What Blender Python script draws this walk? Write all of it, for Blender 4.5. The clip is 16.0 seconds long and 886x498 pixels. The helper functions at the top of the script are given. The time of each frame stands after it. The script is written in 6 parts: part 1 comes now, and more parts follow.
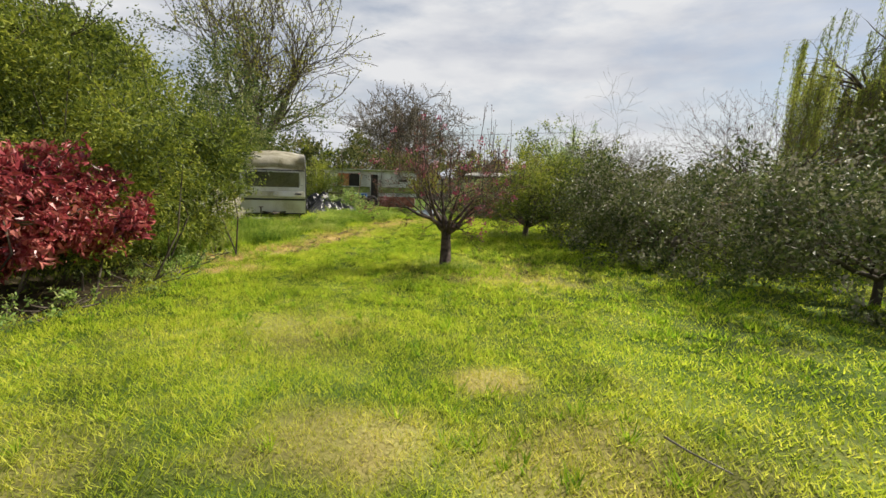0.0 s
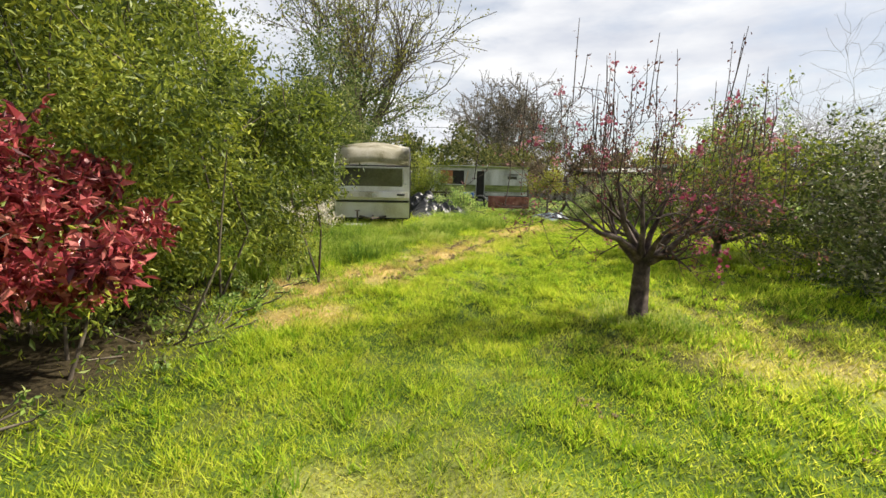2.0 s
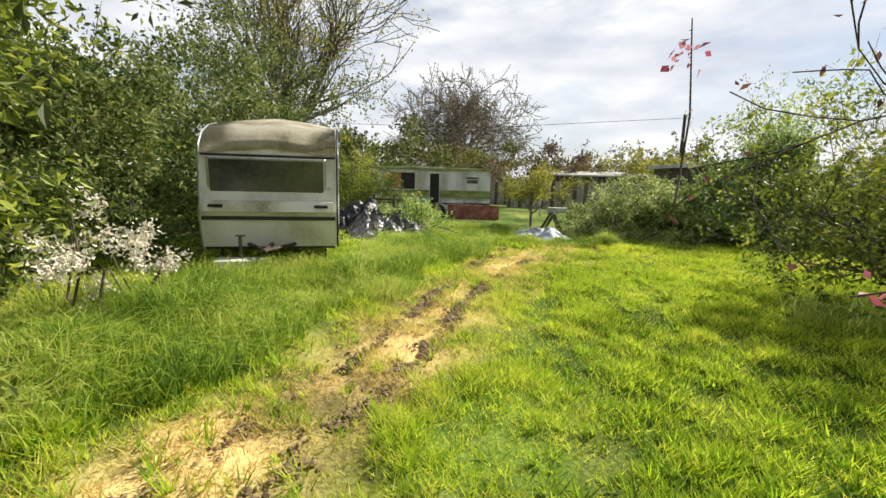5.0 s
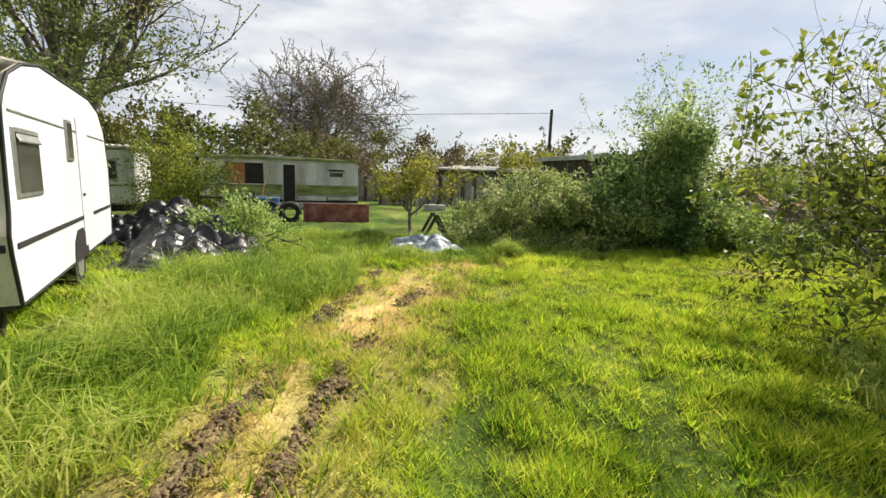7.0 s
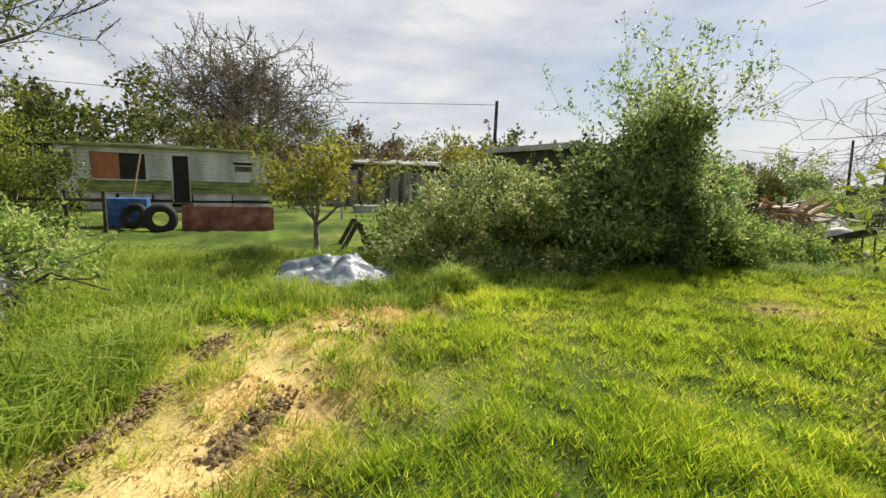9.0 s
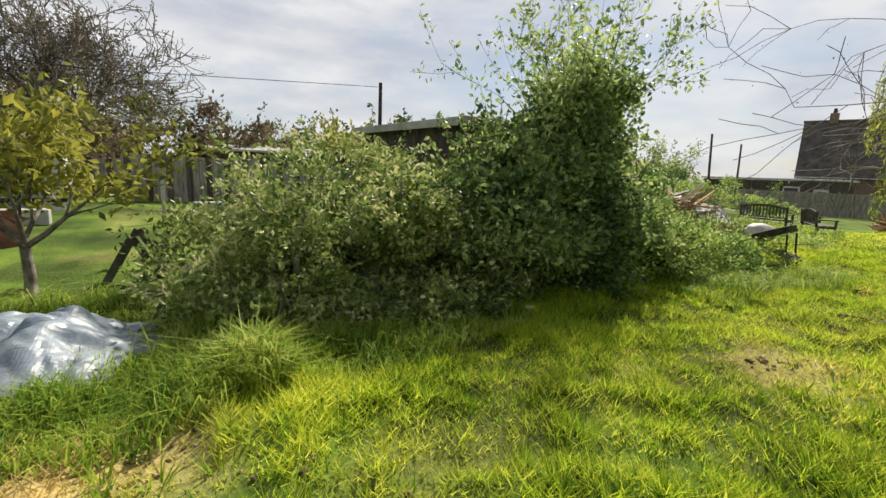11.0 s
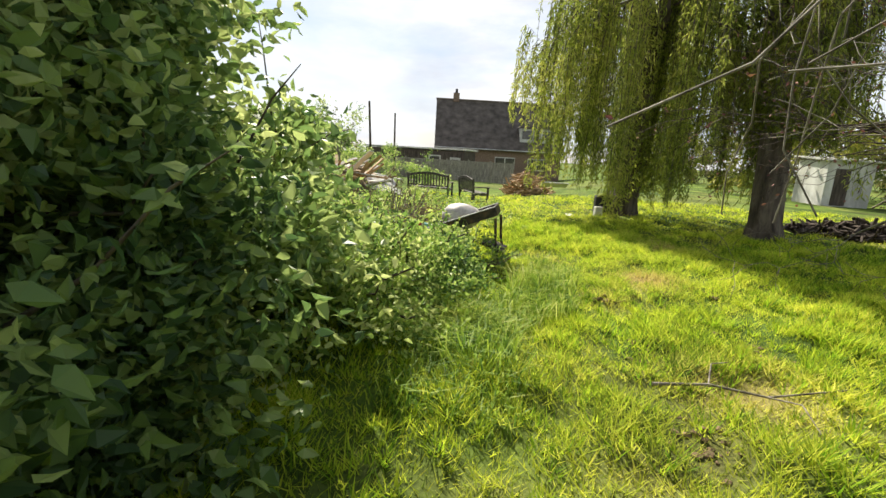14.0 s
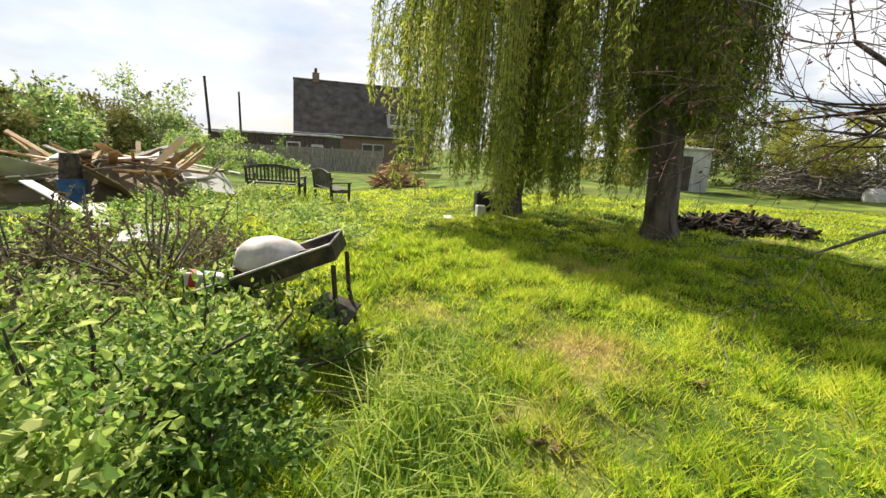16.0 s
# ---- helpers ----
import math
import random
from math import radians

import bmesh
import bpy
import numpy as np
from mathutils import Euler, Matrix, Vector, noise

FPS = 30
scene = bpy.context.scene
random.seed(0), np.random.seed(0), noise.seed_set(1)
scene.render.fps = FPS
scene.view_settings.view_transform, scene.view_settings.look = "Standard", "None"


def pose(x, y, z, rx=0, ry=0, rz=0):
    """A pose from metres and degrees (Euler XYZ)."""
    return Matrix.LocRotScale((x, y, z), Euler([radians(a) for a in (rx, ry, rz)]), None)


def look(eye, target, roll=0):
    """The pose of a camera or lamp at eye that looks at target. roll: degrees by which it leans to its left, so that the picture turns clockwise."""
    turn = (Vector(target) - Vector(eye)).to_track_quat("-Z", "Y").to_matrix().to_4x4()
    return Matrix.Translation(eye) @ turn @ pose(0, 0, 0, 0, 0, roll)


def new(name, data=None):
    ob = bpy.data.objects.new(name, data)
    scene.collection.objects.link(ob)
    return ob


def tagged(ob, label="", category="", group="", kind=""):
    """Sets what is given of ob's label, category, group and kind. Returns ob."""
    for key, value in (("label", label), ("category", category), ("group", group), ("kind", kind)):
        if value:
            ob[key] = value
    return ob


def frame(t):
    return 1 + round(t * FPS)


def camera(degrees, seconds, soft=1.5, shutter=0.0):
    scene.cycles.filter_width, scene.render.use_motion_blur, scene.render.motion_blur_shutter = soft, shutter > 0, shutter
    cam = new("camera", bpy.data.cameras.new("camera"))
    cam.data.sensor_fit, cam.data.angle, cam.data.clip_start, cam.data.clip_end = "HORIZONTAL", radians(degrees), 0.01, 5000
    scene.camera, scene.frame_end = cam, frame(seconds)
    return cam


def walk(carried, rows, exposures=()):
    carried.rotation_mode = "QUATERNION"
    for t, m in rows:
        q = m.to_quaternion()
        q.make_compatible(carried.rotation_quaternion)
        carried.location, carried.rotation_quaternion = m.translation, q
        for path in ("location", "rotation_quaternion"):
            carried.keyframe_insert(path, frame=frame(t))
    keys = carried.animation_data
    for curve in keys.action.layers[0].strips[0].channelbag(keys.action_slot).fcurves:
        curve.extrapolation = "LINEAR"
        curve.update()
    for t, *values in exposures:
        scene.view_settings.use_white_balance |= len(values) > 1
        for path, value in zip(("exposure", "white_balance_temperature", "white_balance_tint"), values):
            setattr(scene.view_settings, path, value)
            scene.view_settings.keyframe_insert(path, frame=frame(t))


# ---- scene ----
cam = camera(89.0, 16.0)
METRES, EYE, TILT, LEAN, TURN = 25.4, 1.5, 0.0, 0.0, 0.0
ROWS = [
    (0.0, 0.0, 0.0, 0.0, 0.3, -8.9, -1.94),
    (0.5, -0.0139, 0.0311, -0.0007, 5.79, -9.54, -1.66),
    (1.0, -0.0259, 0.0654, -0.0016, 9.43, -9.78, -1.47),
    (1.5, -0.0373, 0.1017, -0.0022, 11.47, -9.73, -1.35),
    (2.0, -0.0476, 0.1361, -0.003, 12.31, -9.55, -1.32),
    (2.5, -0.0581, 0.1719, -0.0037, 12.42, -9.37, -1.24),
    (3.0, -0.0669, 0.2067, -0.004, 12.03, -9.21, -1.14),
    (5.5, -0.0977, 0.3716, -0.009, 1.78, -8.68, -1.65),
    (6.0, -0.0977, 0.4057, -0.0088, -2.62, -8.69, -1.74),
    (6.5, -0.0971, 0.4378, -0.0093, -7.03, -8.8, -1.82),
    (7.0, -0.09, 0.4711, -0.0103, -10.86, -8.94, -1.86),
    (7.5, -0.0814, 0.5022, -0.0105, -13.74, -9.04, -1.9),
    (8.0, -0.0708, 0.5316, -0.0107, -15.82, -9.06, -1.99),
    (10.5, -0.01, 0.6612, -0.0125, -25.2, -9.51, -2.06),
    (11.0, 0.0111, 0.6815, -0.0125, -31.25, -9.73, -2.13),
    (11.5, 0.0345, 0.6995, -0.0136, -39.22, -10.01, -2.34),
    (12.0, 0.06, 0.7163, -0.014, -47.57, -10.28, -2.5),
    (12.5, 0.0853, 0.73, -0.0132, -55.16, -10.63, -2.71),
    (13.0, 0.1097, 0.7466, -0.0138, -61.59, -11.05, -2.97),
    (13.5, 0.1339, 0.7631, -0.0168, -66.85, -11.45, -3.21),
    (14.0, 0.1551, 0.7745, -0.0169, -70.95, -11.78, -3.18),
    (14.5, 0.1788, 0.7801, -0.0179, -75.23, -12.18, -3.17),
    (15.0, 0.2038, 0.7835, -0.0179, -79.28, -12.47, -3.22),
    (15.5, 0.2295, 0.788, -0.0176, -83.28, -12.55, -3.21),
    (16.0, 0.2592, 0.787, -0.0141, -86.98, -12.53, -3.24),
]
walk(cam, [(t, pose(0, 0, EYE, TILT, LEAN, TURN) @ pose(METRES * x, METRES * y, METRES * z, 90 + pitch, roll, yaw)) for t, x, y, z, yaw, pitch, roll in ROWS],
     [(0.0, 0.04), (1.0, 0.24), (3.0, 0.40), (5.5, 0.40), (7.5, 0.22), (11.0, 0.08), (12.5, 0.36), (14.0, 0.54), (16.0, 0.48)])

# ---- world, sun, exposure ----
SUN_AZ, SUN_EL = 54.0, 46.0          # degrees clockwise from +y, and above the horizon
world = bpy.data.worlds.new("sky")
scene.world = world
world.use_nodes = True
wn, wl = world.node_tree.nodes, world.node_tree.links
wn.clear()
w_out, w_bg = wn.new("ShaderNodeOutputWorld"), wn.new("ShaderNodeBackground")
w_sky = wn.new("ShaderNodeTexSky")
w_sky.sky_type, w_sky.sun_disc = "NISHITA", False
w_sky.sun_elevation, w_sky.sun_rotation = radians(SUN_EL), radians(SUN_AZ)
w_co, w_map = wn.new("ShaderNodeTexCoord"), wn.new("ShaderNodeMapping")
w_map.inputs["Scale"].default_value = (1.6, 1.6, 5.0)
w_noise, w_ramp = wn.new("ShaderNodeTexNoise"), wn.new("ShaderNodeValToRGB")
w_noise.inputs["Scale"].default_value, w_noise.inputs["Detail"].default_value = 1.5, 8.0
w_noise.inputs["Roughness"].default_value = 0.58
w_ramp.color_ramp.elements[0].position, w_ramp.color_ramp.elements[0].color = 0.30, (0.12, 0.12, 0.12, 1)
w_ramp.color_ramp.elements[1].position, w_ramp.color_ramp.elements[1].color = 0.56, (1, 1, 1, 1)
w_scale, w_mix = wn.new("ShaderNodeMix"), wn.new("ShaderNodeMix")
w_scale.data_type = w_mix.data_type = "RGBA"
w_scale.blend_type = "MULTIPLY"
w_scale.inputs["Factor"].default_value = 1.0
w_scale.inputs["B"].default_value = (0.08, 0.08, 0.08, 1)
w_grey, w_tone = wn.new("ShaderNodeTexNoise"), wn.new("ShaderNodeValToRGB")
w_grey.inputs["Scale"].default_value, w_grey.inputs["Detail"].default_value = 2.6, 7.0
w_tone.color_ramp.elements[0].position, w_tone.color_ramp.elements[0].color = 0.34, (0.55, 0.575, 0.64, 1)
w_tone.color_ramp.elements[1].position, w_tone.color_ramp.elements[1].color = 0.58, (0.77, 0.775, 0.79, 1)
wl.new(w_map.outputs["Vector"], w_grey.inputs["Vector"])
wl.new(w_grey.outputs["Fac"], w_tone.inputs["Fac"])
wl.new(w_tone.outputs["Color"], w_mix.inputs["B"])
wl.new(w_co.outputs["Generated"], w_map.inputs["Vector"])
wl.new(w_map.outputs["Vector"], w_noise.inputs["Vector"])
wl.new(w_noise.outputs["Fac"], w_ramp.inputs["Fac"])
wl.new(w_sky.outputs["Color"], w_scale.inputs["A"])
wl.new(w_scale.outputs["Result"], w_mix.inputs["A"])
w_sep, w_high, w_fac = wn.new("ShaderNodeSeparateXYZ"), wn.new("ShaderNodeMapRange"), wn.new("ShaderNodeMath")
w_high.inputs["From Min"].default_value, w_high.inputs["From Max"].default_value = 0.45, 0.85
w_high.inputs["To Min"].default_value, w_high.inputs["To Max"].default_value = 1.0, 0.15
w_fac.operation = "MULTIPLY"
wl.new(w_co.outputs["Generated"], w_sep.inputs["Vector"])
wl.new(w_sep.outputs["Z"], w_high.inputs["Value"])
wl.new(w_ramp.outputs["Color"], w_fac.inputs[0])
wl.new(w_high.outputs["Result"], w_fac.inputs[1])
wl.new(w_fac.outputs[0], w_mix.inputs["Factor"])
wl.new(w_mix.outputs["Result"], w_bg.inputs["Color"])
w_bg.inputs["Strength"].default_value = 1.0
wl.new(w_bg.outputs["Background"], w_out.inputs["Surface"])

sun = new("sun", bpy.data.lights.new("sun", "SUN"))
sun.data.energy, sun.data.angle, sun.data.color = 6.4, radians(2.0), (1.0, 0.92, 0.77)
sa, se = radians(SUN_AZ), radians(SUN_EL)
sun.matrix_world = look((30 * math.sin(sa) * math.cos(se), 30 * math.cos(sa) * math.cos(se), 30 * math.sin(se)), (0, 0, 0))


# ---- materials ----
def nodes_of(name):
    m = bpy.data.materials.new(name)
    m.use_nodes = True
    nt = m.node_tree
    return m, nt.nodes, nt.links, nt.nodes["Principled BSDF"], nt.nodes["Material Output"]


def ramp(nodes, cols, lo=0.3, hi=0.7):
    r = nodes.new("ShaderNodeValToRGB")
    el = r.color_ramp.elements
    while len(el) < len(cols):
        el.new(0.5)
    for i, c in enumerate(cols):
        el[i].position = lo + (hi - lo) * i / max(1, len(cols) - 1)
        el[i].color = (*c, 1)
    return r


def surface(name, cols, scale=4.0, rough=0.7, bump=0.2, metal=0.0, stretch=(1, 1, 1), fine=40.0, lo=0.3, hi=0.7, spec=0.4):
    """A solid surface: broad colour variation, fine grain, and relief."""
    m, n, l, bsdf, out = nodes_of(name)
    co, mp = n.new("ShaderNodeTexCoord"), n.new("ShaderNodeMapping")
    mp.inputs["Scale"].default_value = stretch
    a, b = n.new("ShaderNodeTexNoise"), n.new("ShaderNodeTexNoise")
    a.inputs["Scale"].default_value, a.inputs["Detail"].default_value = scale, 6
    b.inputs["Scale"].default_value, b.inputs["Detail"].default_value = fine, 4
    l.new(co.outputs["Object"], mp.inputs["Vector"])
    for t in (a, b):
        l.new(mp.outputs["Vector"], t.inputs["Vector"])
    mixer = n.new("ShaderNodeMath")
    mixer.operation = "MULTIPLY_ADD"
    mixer.inputs[1].default_value = 0.3
    sub = n.new("ShaderNodeMath")
    sub.operation = "MULTIPLY_ADD"
    sub.inputs[1].default_value, sub.inputs[2].default_value = 1.0, -0.15
    l.new(a.outputs["Fac"], sub.inputs[0])
    l.new(b.outputs["Fac"], mixer.inputs[0])
    l.new(sub.outputs[0], mixer.inputs[2])
    r = ramp(n, cols, lo, hi)
    l.new(mixer.outputs[0], r.inputs["Fac"])
    l.new(r.outputs["Color"], bsdf.inputs["Base Color"])
    bp = n.new("ShaderNodeBump")
    bp.inputs["Strength"].default_value, bp.inputs["Distance"].default_value = bump, 0.02
    l.new(mixer.outputs[0], bp.inputs["Height"])
    l.new(bp.outputs["Normal"], bsdf.inputs["Normal"])
    bsdf.inputs["Roughness"].default_value, bsdf.inputs["Metallic"].default_value = rough, metal
    bsdf.inputs["Specular IOR Level"].default_value = spec
    return m


def leafy(name, cols, trans=0.35, rough=0.5, spec=0.35, patch=0.6, worn=None, grit=0.5):
    """Leaves or blades: colour varies leaf by leaf and in patches, light passes through."""
    m, n, l, bsdf, out = nodes_of(name)
    geo, co, no = n.new("ShaderNodeNewGeometry"), n.new("ShaderNodeTexCoord"), n.new("ShaderNodeTexNoise")
    no.inputs["Scale"].default_value, no.inputs["Detail"].default_value = patch, 7
    no.inputs["Roughness"].default_value = grit
    l.new(co.outputs["Object"], no.inputs["Vector"])
    ad = n.new("ShaderNodeMath")
    ad.operation = "MULTIPLY_ADD"
    ad.inputs[1].default_value = 0.45
    sh = n.new("ShaderNodeMath")
    sh.operation = "ADD"
    sh.inputs[1].default_value = -0.22
    l.new(geo.outputs["Random Per Island"], ad.inputs[0])
    l.new(no.outputs["Fac"], sh.inputs[0])
    l.new(sh.outputs[0], ad.inputs[2])
    r = ramp(n, [(min(0.8, c[0] * 1.10), c[1], c[2]) for c in cols], 0.25, 0.75)
    l.new(ad.outputs[0], r.inputs["Fac"])
    colour = r.outputs["Color"]
    if worn:
        at, mx, w2 = n.new("ShaderNodeAttribute"), n.new("ShaderNodeMix"), ramp(n, worn, 0.2, 0.8)
        at.attribute_name = "wear"
        mx.data_type = "RGBA"
        l.new(geo.outputs["Random Per Island"], w2.inputs["Fac"])
        l.new(at.outputs["Fac"], mx.inputs["Factor"])
        l.new(colour, mx.inputs["A"])
        l.new(w2.outputs["Color"], mx.inputs["B"])
        colour = mx.outputs["Result"]
    tr, mix = n.new("ShaderNodeBsdfTranslucent"), n.new("ShaderNodeMixShader")
    l.new(colour, bsdf.inputs["Base Color"])
    l.new(colour, tr.inputs["Color"])
    bsdf.inputs["Roughness"].default_value, bsdf.inputs["Specular IOR Level"].default_value = rough, spec
    mix.inputs["Fac"].default_value = trans
    l.new(bsdf.outputs["BSDF"], mix.inputs[1])
    l.new(tr.outputs["BSDF"], mix.inputs[2])
    l.new(mix.outputs["Shader"], out.inputs["Surface"])
    return m


STRAW = [(0.44, 0.36, 0.12), (0.64, 0.49, 0.17), (0.75, 0.58, 0.26)]
LAWN = [(0.10, 0.19, 0.022), (0.36, 0.52, 0.035), (0.62, 0.75, 0.06), (0.72, 0.76, 0.12)]


def ground_material():
    m, n, l, bsdf, out = nodes_of("lawn_soil")
    co, big, fine = n.new("ShaderNodeTexCoord"), n.new("ShaderNodeTexNoise"), n.new("ShaderNodeTexNoise")
    big.inputs["Scale"].default_value, big.inputs["Detail"].default_value = 0.7, 6
    fine.inputs["Scale"].default_value, fine.inputs["Detail"].default_value = 30, 5
    for t in (big, fine):
        l.new(co.outputs["Object"], t.inputs["Vector"])
    ad = n.new("ShaderNodeMath")
    ad.operation = "MULTIPLY_ADD"
    ad.inputs[1].default_value = 0.5
    sh = n.new("ShaderNodeMath")
    sh.operation = "ADD"
    sh.inputs[1].default_value = -0.25
    l.new(fine.outputs["Fac"], ad.inputs[0])
    l.new(big.outputs["Fac"], sh.inputs[0])
    l.new(sh.outputs[0], ad.inputs[2])
    g = ramp(n, [(0.03, 0.05, 0.012), (0.075, 0.12, 0.02), (0.17, 0.25, 0.035)], 0.25, 0.75)
    s = ramp(n, [(0.24, 0.17, 0.08), (0.52, 0.38, 0.15), (0.66, 0.50, 0.22)], 0.3, 0.6)
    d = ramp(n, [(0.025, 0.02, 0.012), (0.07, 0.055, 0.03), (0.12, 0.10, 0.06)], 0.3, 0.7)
    for q in (g, s, d):
        l.new(ad.outputs[0], q.inputs["Fac"])
    at, at2, mx, mx2 = n.new("ShaderNodeAttribute"), n.new("ShaderNodeAttribute"), n.new("ShaderNodeMix"), n.new("ShaderNodeMix")
    at.attribute_name, at2.attribute_name = "wear", "soil"
    mx.data_type = mx2.data_type = "RGBA"
    l.new(at.outputs["Fac"], mx.inputs["Factor"])
    l.new(g.outputs["Color"], mx.inputs["A"])
    l.new(s.outputs["Color"], mx.inputs["B"])
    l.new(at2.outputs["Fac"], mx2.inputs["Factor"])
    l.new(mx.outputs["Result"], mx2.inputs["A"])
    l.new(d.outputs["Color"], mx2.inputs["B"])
    l.new(mx2.outputs["Result"], bsdf.inputs["Base Color"])
    bp = n.new("ShaderNodeBump")
    bp.inputs["Strength"].default_value, bp.inputs["Distance"].default_value = 0.7, 0.05
    l.new(ad.outputs[0], bp.inputs["Height"])
    l.new(bp.outputs["Normal"], bsdf.inputs["Normal"])
    bsdf.inputs["Roughness"].default_value, bsdf.inputs["Specular IOR Level"].default_value = 0.95, 0.1
    return m


M_GROUND = ground_material()
M_GRASS = leafy("mown_grass", LAWN, 0.58, 0.6, 0.15, 0.7, STRAW, 0.78)
M_TUFT = leafy("coarse_green_grass", [(0.06, 0.15, 0.012), (0.19, 0.38, 0.022), (0.38, 0.58, 0.035), (0.56, 0.70, 0.06)], 0.55, 0.6, 0.15, 1.3, None, 0.7)
M_LONG = leafy("long_grass", [(0.09, 0.19, 0.025), (0.22, 0.37, 0.045), (0.38, 0.52, 0.07), (0.54, 0.60, 0.18)], 0.5, 0.5, 0.2, 0.8)
M_YEW = leafy("feathery_green_leaves", [(0.045, 0.075, 0.018), (0.11, 0.165, 0.028), (0.24, 0.32, 0.04), (0.40, 0.46, 0.06)], 0.38)
M_RED = leafy("red_young_leaves", [(0.08, 0.014, 0.02), (0.22, 0.03, 0.04), (0.42, 0.085, 0.095), (0.58, 0.24, 0.20)], 0.3, 0.35, 0.5, 1.2)
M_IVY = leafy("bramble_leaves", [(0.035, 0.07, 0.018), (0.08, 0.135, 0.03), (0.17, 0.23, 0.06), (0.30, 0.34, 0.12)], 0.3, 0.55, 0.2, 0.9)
# lighter copy of the bramble leaves, with sunlight put into the colour
M_BRAM = leafy("sun_painted_bramble_leaves", [(0.05, 0.10, 0.025), (0.16, 0.26, 0.06), (0.36, 0.46, 0.13), (0.62, 0.66, 0.34)], 0.42, 0.42, 0.5, 1.1)
M_ELDER = leafy("elder_leaves", [(0.06, 0.13, 0.045), (0.16, 0.28, 0.08), (0.32, 0.46, 0.14), (0.54, 0.66, 0.26)], 0.5, 0.42, 0.5, 0.7)
M_NETTLE = leafy("nettle_leaves", [(0.06, 0.13, 0.035), (0.18, 0.33, 0.07), (0.38, 0.54, 0.12), (0.56, 0.66, 0.26)], 0.5, 0.5, 0.35, 0.9)
M_WILLOW = leafy("willow_leaves", [(0.13, 0.19, 0.03), (0.25, 0.34, 0.05), (0.40, 0.49, 0.085), (0.52, 0.57, 0.13)], 0.55, 0.5, 0.3, 0.5)
M_SPRING = leafy("spring_leaves", [(0.13, 0.16, 0.03), (0.25, 0.28, 0.045), (0.38, 0.39, 0.07)], 0.45, 0.5, 0.3, 0.8)
M_BLOSSOM = leafy("grey_green_leaves_and_blossom", [(0.035, 0.06, 0.018), (0.085, 0.125, 0.032), (0.16, 0.20, 0.06), (0.34, 0.34, 0.26)], 0.3, 0.5, 0.3, 0.9)
M_BUD = leafy("reddish_buds", [(0.10, 0.045, 0.04), (0.20, 0.09, 0.08), (0.30, 0.17, 0.10)], 0.2, 0.6, 0.2, 1.0)
M_FAR = leafy("far_foliage", [(0.05, 0.075, 0.025), (0.11, 0.14, 0.04), (0.20, 0.22, 0.06), (0.28, 0.28, 0.10)], 0.3, 0.7, 0.15, 0.12)
M_BROWN = leafy("dry_stems_and_leaves", [(0.09, 0.08, 0.05), (0.18, 0.155, 0.095), (0.30, 0.265, 0.17)], 0.2, 0.8, 0.1, 0.5)
M_PINK = leafy("pink_blossom", [(0.22, 0.03, 0.07), (0.42, 0.10, 0.17), (0.60, 0.32, 0.36)], 0.3, 0.5, 0.3, 2.0)
M_PETAL = leafy("white_blossom", [(0.55, 0.55, 0.42), (0.72, 0.72, 0.62), (0.8, 0.8, 0.74)], 0.3, 0.5, 0.3, 2.0)
M_BARK = surface("grey_brown_bark", [(0.035, 0.028, 0.02), (0.10, 0.08, 0.06), (0.19, 0.16, 0.12)], 6, 0.9, 0.8, 0, (1, 1, 0.25))
M_TWIG = surface("purple_brown_twigs", [(0.025, 0.018, 0.016), (0.075, 0.052, 0.045), (0.17, 0.13, 0.105)], 9, 0.9, 0.9)
M_GREYTWIG = surface("lichen_grey_twigs", [(0.07, 0.06, 0.045), (0.17, 0.15, 0.12), (0.34, 0.31, 0.26)], 9, 0.85, 0.3)
M_PANEL = surface("weathered_cream_panel", [(0.46, 0.43, 0.34), (0.70, 0.68, 0.62), (0.80, 0.79, 0.75)], 1.6, 0.45, 0.08, 0, (1, 1, 0.5))
M_WHITE = surface("white_painted_aluminium", [(0.66, 0.68, 0.70), (0.73, 0.76, 0.80), (0.76, 0.79, 0.83)], 1.2, 0.35, 0.03, 0, (1, 1, 0.4))
M_ALGAE = surface("algae_stained_roof", [(0.20, 0.17, 0.08), (0.52, 0.48, 0.34), (0.72, 0.68, 0.58), (0.78, 0.75, 0.68)], 1.5, 0.6, 0.1, 0, (1, 1.6, 0.45))
M_BLACKTRIM = surface("black_rubber_trim", [(0.012, 0.012, 0.012), (0.035, 0.034, 0.032)], 12, 0.6, 0.1)
M_ALU = surface("dull_aluminium_trim", [(0.30, 0.30, 0.28), (0.5, 0.5, 0.48)], 10, 0.4, 0.1, 0.7)
M_GLASS = surface("dusty_dark_glass", [(0.03, 0.03, 0.026), (0.07, 0.068, 0.06), (0.11, 0.105, 0.09)], 1.2, 0.12, 0.01, 0, (1, 1, 1), 20, spec=0.6)
# near-black standing for shade in openings; the floor and a skirt use it too
M_DARK = surface("dark_shade_colour", [(0.012, 0.010, 0.009), (0.03, 0.026, 0.022)], 3, 0.8, 0.1)
M_TARP = surface("black_polythene", [(0.006, 0.006, 0.007), (0.014, 0.014, 0.016), (0.03, 0.03, 0.036)], 5, 0.36, 0.5, 0, (1, 1, 1), 25, spec=0.35)
M_SHEET = surface("grey_polythene_sheet", [(0.09, 0.12, 0.16), (0.18, 0.22, 0.27), (0.32, 0.36, 0.41)], 3, 0.42, 0.25, spec=0.4)
M_RUST = surface("rust_red_paint", [(0.10, 0.035, 0.025), (0.24, 0.085, 0.06), (0.36, 0.17, 0.13)], 3.5, 0.8, 0.3)
